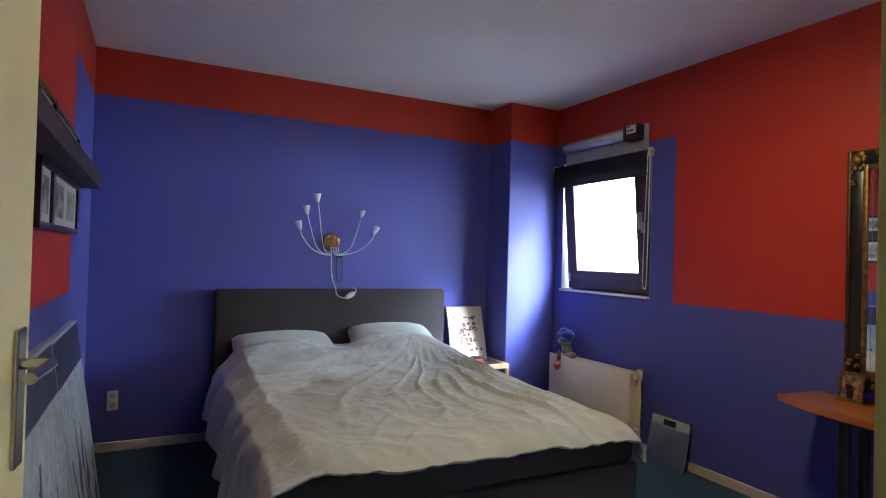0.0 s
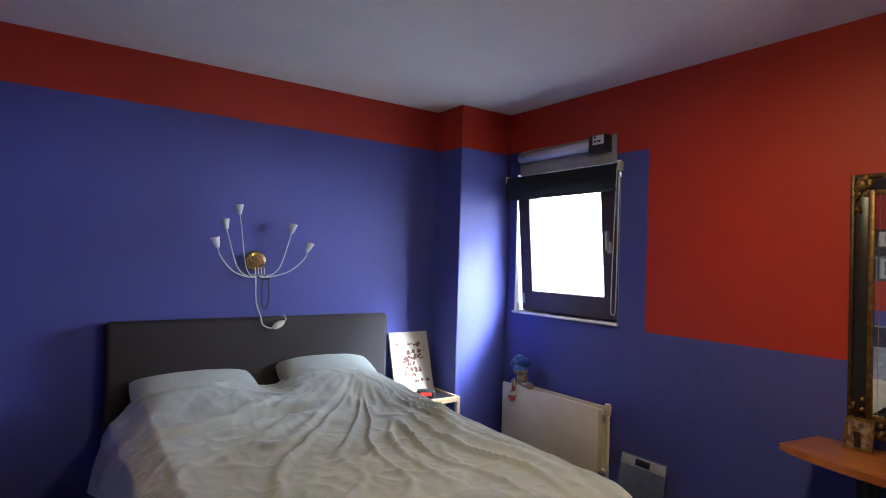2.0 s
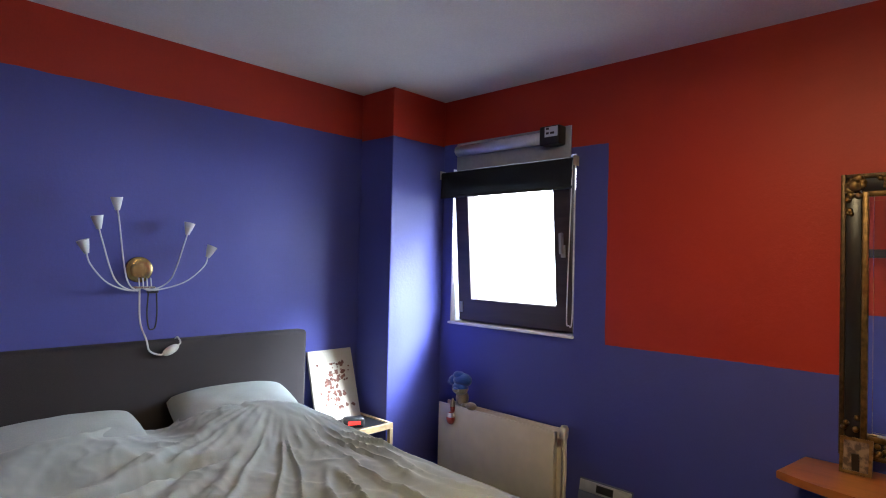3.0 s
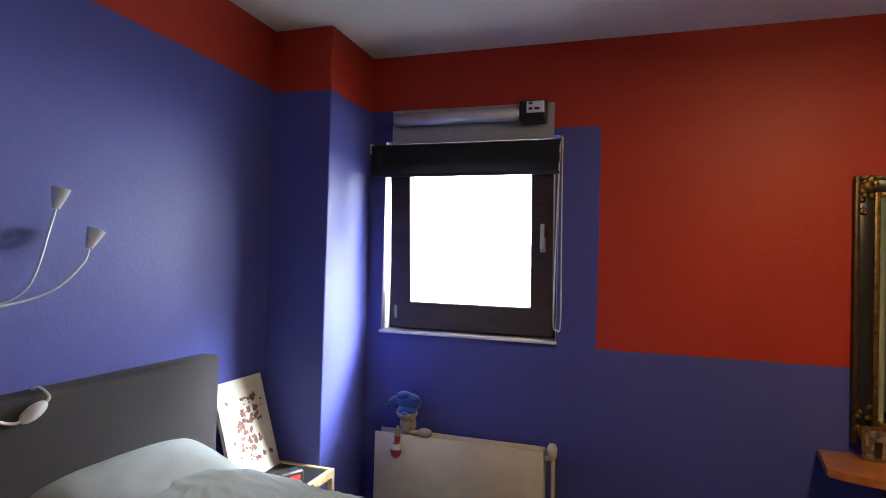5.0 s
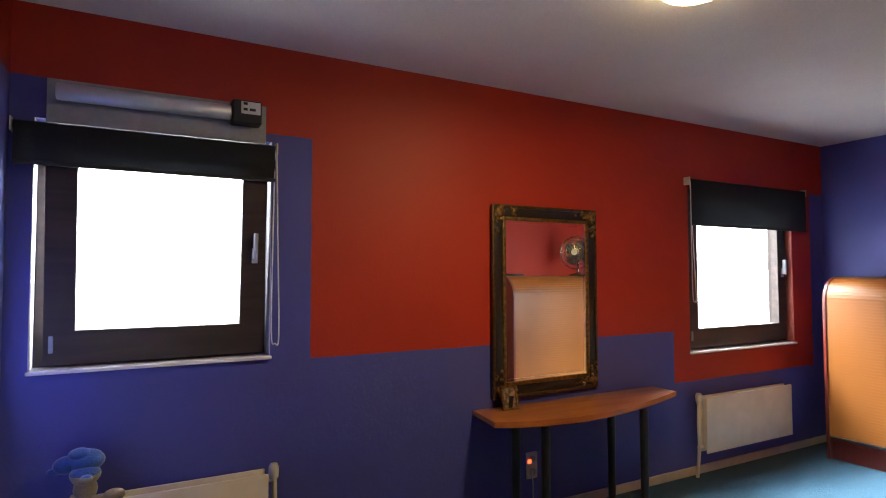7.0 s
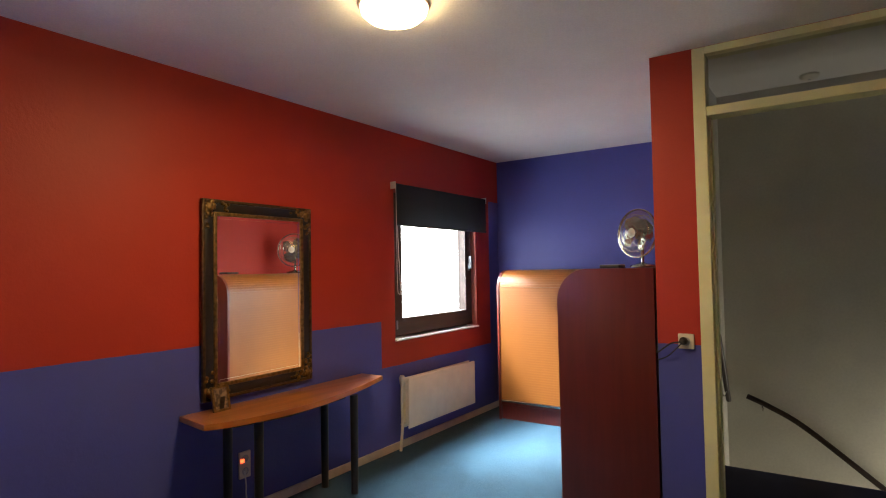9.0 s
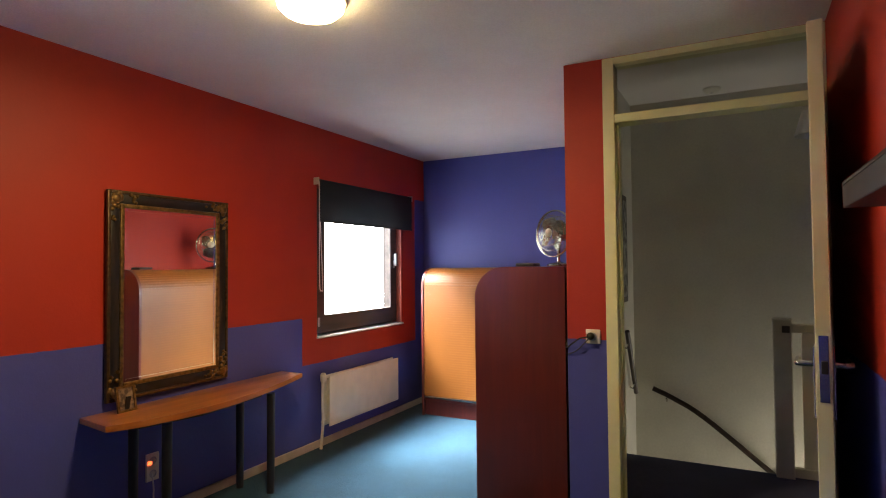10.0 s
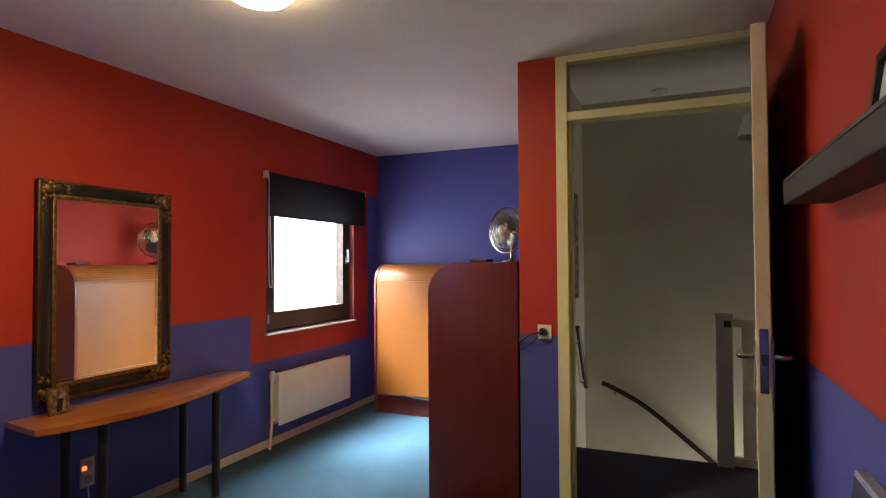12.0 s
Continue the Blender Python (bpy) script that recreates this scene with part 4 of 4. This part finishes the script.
for cy, cz, sy, sz in ((MY0, MZ0, 1, 1), (MY1, MZ0, -1, 1), (MY0, MZ1, 1, -1), (MY1, MZ1, -1, -1)):
    orn = bmesh.new()
    for k in range(24):
        a = random.random()
        ly, lz = (0.016 + 0.16 * a, 0.016 + 0.045 * random.random()) if k % 2 else (0.016 + 0.045 * random.random(), 0.016 + 0.16 * a)
        blob(-0.010, cy + sy * ly, cz + sz * lz, 0.010, 0.008 + 0.010 * (1 - a), 0.008 + 0.010 * (1 - a), orn)
    blob(-0.011, cy + sy * 0.045, cz + sz * 0.045, 0.016, 0.027, 0.027, orn)
    part("corner_ornament", moved(orn, MM), M_gold, mir, "carved gold corner leaf", True)

fr = thing("photo_frame", (2.70, 1.42, 0.60), "small dark carved photo frame in front of the mirror", "photo frame")
FM = Matrix.Translation((2.70, 1.42, 0.600)) @ Matrix.Rotation(radians(12), 4, "Y")
M_photo = blot_mat("small_photo", (0.26, 0.17, 0.11), (0.07, 0.04, 0.03), 40, 0.42, 0.58)
part("border", moved(slab("X", -0.006, 0.006, -0.052, 0.052, 0.0, 0.135, [(-0.040, 0.040, 0.012, 0.123)]), FM), M_gold, fr)
part("print", moved(box(-0.001, 0.005, -0.041, 0.041, 0.011, 0.124), FM), M_photo, fr, "dim brown photo")
part("strut", moved(box(0.004, 0.010, -0.012, 0.012, 0.004, 0.08), FM @ Matrix.Rotation(radians(-22), 4, "Y")), M_frameblack, fr)


# ---- roll-front cabinets ----
def cabinet(at, turn, width, depth, height, label, front_mat):
    """Tambour cabinet; front looks along local -y, back on y = 0."""
    c = thing("tambour_cabinet", at, label, "cabinet", "roll-front cabinets")
    m = Matrix.Translation(at) @ Matrix.Rotation(radians(turn), 4, "Z")
    R = 0.185

    def side_outline(front, top, r):
        pts = [(0, 0), (0, top)]
        pts += [(-front + r - r * math.sin(a), top - r + r * math.cos(a)) for a in (math.pi / 2 * i / 14 for i in range(15))]
        return pts + [(-front, 0)]

    up = Matrix(((0, 0, 1, 0), (1, 0, 0, 0), (0, 1, 0, 0), (0, 0, 0, 1)))
    for x in (-width / 2, width / 2 - 0.024):
        part("side_panel", prism(side_outline(depth, height, R), 0.024, m @ Matrix.Translation((x, 0, 0)) @ up, 0.004), front_mat[1], c, "mahogany side panel with a rounded shoulder", 30)
    part("plinth", moved(box(-width / 2 + 0.024, width / 2 - 0.024, -depth + 0.035, -depth + 0.053, 0, 0.135, 0.002), m), front_mat[1], c)
    part("base", moved(box(-width / 2 + 0.024, width / 2 - 0.024, -depth + 0.012, -0.004, 0.135, 0.158, 0.003), m), front_mat[1], c)
    part("back", moved(box(-width / 2 + 0.024, width / 2 - 0.024, -0.012, -0.002, 0.158, height - 0.01, 0.001), m), front_mat[1], c)
    part("pull_rail", moved(box(-width / 2 + 0.026, width / 2 - 0.026, -depth + 0.002, -depth + 0.022, 0.160, 0.182, 0.005), m), M_chrome, c, "pale metal pull rail")
    # the rolling front: narrow slats up the front, round the shoulder and back over the top
    path, r = [], R - 0.008
    z = 0.184
    while z < height - R:
        path.append((-depth + 0.010, z, 0.0))
        z += 0.022
    n = int(r * math.pi / 2 / 0.022)
    path += [(-depth + 0.010 + r - r * math.cos(a), height - R + r * math.sin(a), a) for a in (math.pi / 2 * (i + 0.5) / n for i in range(n))]
    y = -depth + 0.010 + r
    while y < -0.02:
        path.append((y + 0.011, height - R + r, math.pi / 2))
        y += 0.022
    front = part("roll_front", moved(box(-width / 2 + 0.026, width / 2 - 0.026, -depth + 0.020, -depth + 0.024, 0.184, height - R, 0), m), front_mat[0], c, "pear-wood roll front")
    slat = bpy.data.meshes.new("slat")
    sb = box(-width / 2 + 0.0255, width / 2 - 0.0255, -0.005, 0.004, -0.01099, 0.01099)
    sb.to_mesh(slat)
    sb.free()
    slat.materials.append(front_mat[0])
    for yy, zz, a in path:
        s = new("slat", slat)
        s.parent = front
        s.matrix_basis = m @ Matrix.Translation((0, yy, zz + (0.011 if a == 0 else 0))) @ Matrix.Rotation(-a, 4, "X")
    return c


cabinet((0.728, -0.330, ZF), 90, 1.06, 0.545, 1.390, "mahogany and pear-wood roll-front cabinet beside the doorway", (M_tambour, M_red_wood))
cabinet((2.045, YS + 0.01, ZF), 180, 1.03, 0.495, 1.384, "mahogany and pear-wood roll-front cabinet against the blue wall", (M_tambour, M_red_wood))

bx = thing("flat_case", (1.0, 0.02, 1.333), "flat black case lying on the cabinet", "case")
part("body", box(0.955, 1.07, -0.08, 0.05, 1.334, 1.354, 0.006), M_black, bx, smooth=True)

# ---- desk fan on the cabinet ----
fan = thing("desk_fan", (1.06, -0.79, 1.334), "chrome desk fan standing on the cabinet", "fan")
FC = Vector((1.072, -0.752, 1.572))
FT = Matrix.Translation(FC) @ Vector((0.45, 0.9, 0.05)).to_track_quat("Z", "Y").to_matrix().to_4x4() @ Matrix.Scale(1.09, 4)
part("foot", moved(lathe([(0.085, 0), (0.088, 0.006), (0.080, 0.016), (0.03, 0.026), (0.016, 0.034)], 28), Matrix.Translation((1.047, -0.796, 1.334))), M_fan, fan, smooth=50)
part("stem", tube([(1.047, -0.796, 1.362), (1.047, -0.80, 1.45), (1.050, -0.80, 1.567)], 0.011, 12, 4), M_fan, fan, smooth=True)
part("motor", moved(lathe([(0.02, -0.115), (0.044, -0.105), (0.050, -0.07), (0.046, -0.035), (0.02, -0.03)], 24), FT), M_fan, fan, smooth=50)
cage = bmesh.new()
RF = 0.155
for r, z in ((RF, 0.0), (RF, -0.012), (0.118, 0.030), (0.118, -0.040), (0.085, 0.040), (0.05, 0.045), (0.085, -0.048)):
    join(cage, moved(tube([(r * math.cos(a), r * math.sin(a), z) for a in (2 * math.pi * i / 36 for i in range(37))], 0.0022 if r < RF else 0.004, 6, 1), FT))
for i in range(56):
    a = 2 * math.pi * i / 56
    ca, sa = math.cos(a), math.sin(a)
    join(cage, moved(tube([(0.03 * ca, 0.03 * sa, 0.048), (0.085 * ca, 0.085 * sa, 0.041), (0.125 * ca, 0.125 * sa, 0.026), (RF * ca, RF * sa, 0.0)], 0.0012, 4, 2), FT))
    join(cage, moved(tube([(0.04 * ca, 0.04 * sa, -0.055), (0.085 * ca, 0.085 * sa, -0.049), (0.125 * ca, 0.125 * sa, -0.036), (RF * ca, RF * sa, -0.012)], 0.0012, 4, 2), FT))
part("guard", cage, M_fan, fan, "chrome wire guard", True)
part("cap", moved(lathe([(0.028, 0.040), (0.030, 0.048), (0.022, 0.056), (0.001, 0.058)], 22), FT), M_socket, fan, "cream centre cap", 50)
for i in range(4):
    bl = bmesh.new()
    g = []
    for j in range(8):
        rr = 0.026 + 0.094 * j / 7
        half = 0.018 + 0.034 * math.sin(math.pi * min(1, j / 6 * 0.8))
        g.append([bl.verts.new((rr, half * k, 0.018 * k - 0.004)) for k in (-1, -0.4, 0.4, 1)])
    for r0, r1 in zip(g, g[1:]):
        for k in range(3):
            bl.faces.new((r0[k], r0[k + 1], r1[k + 1], r1[k]))
    bmesh.ops.solidify(bl, geom=bl.faces[:], thickness=0.002)
    part("blade", moved(bl, FT @ Matrix.Rotation(i * math.pi / 2 + 0.5, 4, "Z")), M_fan, fan, smooth=True)

# ---- ceiling lamp ----
cl = thing("ceiling_lamp", (1.40, 1.51, ZC), "lit round opal ceiling lamp with a brass rim", "ceiling lamp")
part("rim", lathe([(0.145, ZC - 0.001), (0.150, ZC - 0.012), (0.142, ZC - 0.022)], 40, Matrix.Translation((1.40, 1.51, 0))), M_socket, cl, smooth=50)
part("dome", lathe([(0.138, ZC - 0.020), (0.134, ZC - 0.045), (0.112, ZC - 0.066), (0.070, ZC - 0.082), (0.02, ZC - 0.088)], 40, Matrix.Translation((1.40, 1.51, 0))), M_dome, cl, "glowing opal glass dome", True)

# ---- west wall: shelf, frames, canvases ----
sh = thing("wall_shelf", (XW, 2.2, 1.46), "dark stained floating wall shelf holding framed pictures", "shelf")
part("board", box(XW, -0.385, 1.45, 3.14, 1.486, 1.546, 0.003), M_shelf, sh)
part("lip", box(-0.396, -0.3845, 1.45, 3.14, 1.546, 1.556, 0.002), M_shelf, sh)


def wall_picture(name, y0, y1, z0, z1, x, lean, deep, seed, label):
    p = thing(name, (x, (y0 + y1) / 2, z0), label, "picture", "black framed pictures")
    m = Matrix.Translation((x, 0, z0)) @ Matrix.Rotation(radians(lean), 4, "Y") @ Matrix.Translation((0, 0, -z0))
    e = 0.022
    part("border", moved(slab("X", -deep, 0.0, y0, y1, z0, z1, [(y0 + e, y1 - e, z0 + e, z1 - e)]), m), M_frameblack, p, "black frame")
    part("mat", moved(box(-deep + 0.004, -0.010, y0 + e - 0.001, y1 - e + 0.001, z0 + e - 0.001, z1 - e + 0.001), m), M_paper, p, "off-white mount")
    random.seed(seed)
    n = 2 if y1 - y0 > 0.5 else 1
    w = (y1 - y0 - 2 * e) / n
    for i in range(n):
        a = y0 + e + w * i
        part("print", moved(box(-0.0102, -0.0092, a + 0.14 * w, a + 0.86 * w, z0 + e + 0.03, z1 - e - 0.025), m), M_print, p, "grey monochrome print")
    return p


M_paper = plain("mount_paper", (0.52, 0.53, 0.52), 0.7, vary=0.05, scale=40)
M_print = blot_mat("grey_print", (0.34, 0.35, 0.34), (0.07, 0.07, 0.075), 16, 0.40, 0.62)
wall_picture("framed_picture", 2.04, 2.31, 1.262, 1.484, XW + 0.040, 0, 0.038, 1, "black box frame with monochrome prints on the red wall")
wall_picture("framed_picture", 2.312, 3.02, 1.262, 1.484, XW + 0.040, 0, 0.038, 2, "black box frame with two monochrome prints on the red wall")
wall_picture("framed_picture", 1.98, 2.32, 1.547, 1.722, XW + 0.060, -9, 0.020, 3, "black framed picture leaning on the shelf")
wall_picture("framed_picture", 2.34, 3.02, 1.547, 1.718, XW + 0.060, -9, 0.020, 4, "wide black framed picture leaning on the shelf")


def leaning_canvas(y0, y1, h, foot, seed, label):
    c = thing("canvas_painting", (foot, (y0 + y1) / 2, 0), label, "painting", "canvases leaning on the wall")
    lean = math.degrees(math.asin((foot - XW - 0.03) / h))
    m = Matrix.Translation((foot, 0, ZF + 0.002)) @ Matrix.Rotation(radians(-lean), 4, "Y")
    part("stretcher", moved(box(-0.030, 0, y0, y1, 0, h, 0.003), m), M_edge, c)
    part("ground", moved(box(0.0003, 0.0013, y0 + 0.012, y1 - 0.012, 0.012, h - 0.012), m), M_ground, c, "pale grey-blue painted ground")
    part("band", moved(box(0.0014, 0.0022, y0 + 0.012, y1 - 0.012, h * 0.80, h - 0.012), m), M_band, c, "dark blue painted band")
    random.seed(seed)
    for k in range(6):
        yy = y0 + 0.08 + (y1 - y0 - 0.16) * random.random()
        hh = h * random.uniform(0.30, 0.66)
        sway = random.uniform(-0.10, 0.10)
        pts = []
        for s in range(9):
            f = s / 8
            pts.append((yy + sway * f * f + 0.025 * math.sin(f * 9 + k) + 0.045 * (1 - f) ** 0.6 * (0.6 + 0.4 * math.sin(f * 21 + k)), 0.02 + hh * f))
        for s in range(8, -1, -1):
            f = s / 8
            pts.append((yy + sway * f * f - 0.020 * math.sin(f * 11 + k) - 0.040 * (1 - f) ** 0.6 * (0.6 + 0.4 * math.cos(f * 19 + k)), 0.02 + hh * f))
        part("painted_plant", prism(pts, 0.0004 + 0.00008 * k, m @ Matrix.Translation((0.0015, 0, 0)) @ Matrix(((0, 0, 1, 0), (1, 0, 0, 0), (0, 1, 0, 0), (0, 0, 0, 1)))), M_band, c, "dark blue painted plant")


M_edge = plain("canvas_edge", (0.30, 0.34, 0.46), 0.8, vary=0.08)
M_ground = plain("painted_ground", (0.30, 0.37, 0.43), 0.7, vary=0.25, scale=22, stain=0.5)
M_band = plain("painted_dark_blue", (0.022, 0.028, 0.070), 0.65, vary=0.4, scale=30)
leaning_canvas(1.74, 2.42, 0.930, -0.335, 11, "tall canvas with dark plants on grey-blue leaning on the wall")
leaning_canvas(2.432, 3.19, 0.920, -0.340, 12, "second canvas with dark plants on grey-blue leaning on the wall")

# ---- hall: rails, newel, lamp, picture, detector ----
hr = thing("handrail", (0.2, -1.56, 0.2), "dark wooden handrail descending along the stairwell wall", "handrail")
part("rail", tube([(0.510, -1.545, 0.350), (0.36, -1.545, 0.285), (0.14, -1.545, 0.160), (-0.28, -1.545, -0.175), (-0.66, -1.545, -0.48)], 0.020, 10, 5), M_rail, hr, smooth=True)
for x, z in ((0.41, 0.30), (-0.36, -0.245)):
    part("bracket", tube([(x, -1.60, z - 0.04), (x, -1.57, z - 0.05), (x, -1.545, z - 0.02)], 0.006, 8, 4), M_chrome, hr, smooth=True)
hr2 = thing("handrail", (0.63, -0.9, 0.6), "short dark wooden handrail on the side wall of the stairs", "handrail")
part("rail", tube([(0.615, -1.05, 0.850), (0.615, -1.22, 0.60), (0.615, -1.40, 0.335)], 0.018, 10, 5), M_rail, hr2, smooth=True)
for y, z in ((-1.10, 0.77), (-1.33, 0.43)):
    part("bracket", tube([(0.654, y, z - 0.04), (0.632, y, z - 0.05), (0.615, y, z - 0.015)], 0.006, 8, 4), M_chrome, hr2, smooth=True)

bal = thing("balustrade", (-0.5, -1.0, 0), "white painted newel post with rail and flat balusters", "balustrade")
part("newel_post", box(-0.420, -0.315, -1.150, -1.055, -0.16, 0.960, 0.006), M_white, bal)
part("newel_cap", box(-0.425, -0.310, -1.156, -1.050, 0.960, 0.975, 0.004), M_white, bal)
part("top_rail", box(-1.29, -0.420, -1.135, -1.075, 0.885, 0.940, 0.006), M_white, bal)
part("rail_end", box(-0.410, -0.365, -1.056, -1.045, 0.885, 0.930, 0.002), M_sash, bal, "dark rail end")
part("bottom_rail", box(-1.29, -0.420, -1.130, -1.080, ZF, ZF + 0.06, 0.004), M_white, bal)
for i in range(7):
    x = -0.515 - i * 0.135
    part("baluster", box(x - 0.04, x + 0.04, -1.116, -1.094, ZF + 0.06, 0.885, 0.003), M_white, bal)

pend = thing("pendant_lamp", (-0.42, -0.6, 2.0), "white fabric pendant lampshade hanging in the hall", "pendant lamp")
part("shade", lathe([(0.070, 2.22), (0.112, 2.08), (0.110, 2.08), (0.068, 2.22)], 28, Matrix.Translation((-0.54, -0.6, 0))), M_paper, pend, "white fabric shade", 50)
part("cord", tube([(-0.54, -0.6, 2.17), (-0.54, -0.6, ZH)], 0.004, 8, 1), M_cable, pend, smooth=True)
part("holder", lathe([(0.02, 2.13), (0.02, 2.20)], 14, Matrix.Translation((-0.54, -0.6, 0))), M_cable, pend, smooth=50)
det = thing("smoke_detector", (0.03, -1.41, ZH), "round white smoke detector on the hall ceiling", "smoke detector")
part("body", lathe([(0.06, ZH - 0.0005), (0.062, ZH - 0.014), (0.046, ZH - 0.030), (0.02, ZH - 0.034)], 28, Matrix.Translation((0.03, -1.41, 0))), M_white, det, smooth=50)
part("button", lathe([(0.010, ZH - 0.033), (0.010, ZH - 0.037)], 14, Matrix.Translation((0.03, -1.41, 0))), M_grey, det)
hp = thing("hall_picture", (0.645, -0.75, 1.1), "dark framed picture on the hall wall", "picture")
part("border", box(0.632, 0.654, -1.22, -0.98, 1.06, 1.86, 0.003), M_sash, hp)
part("print", box(0.6302, 0.6325, -1.19, -1.01, 1.10, 1.82), M_print, hp, "dark print")
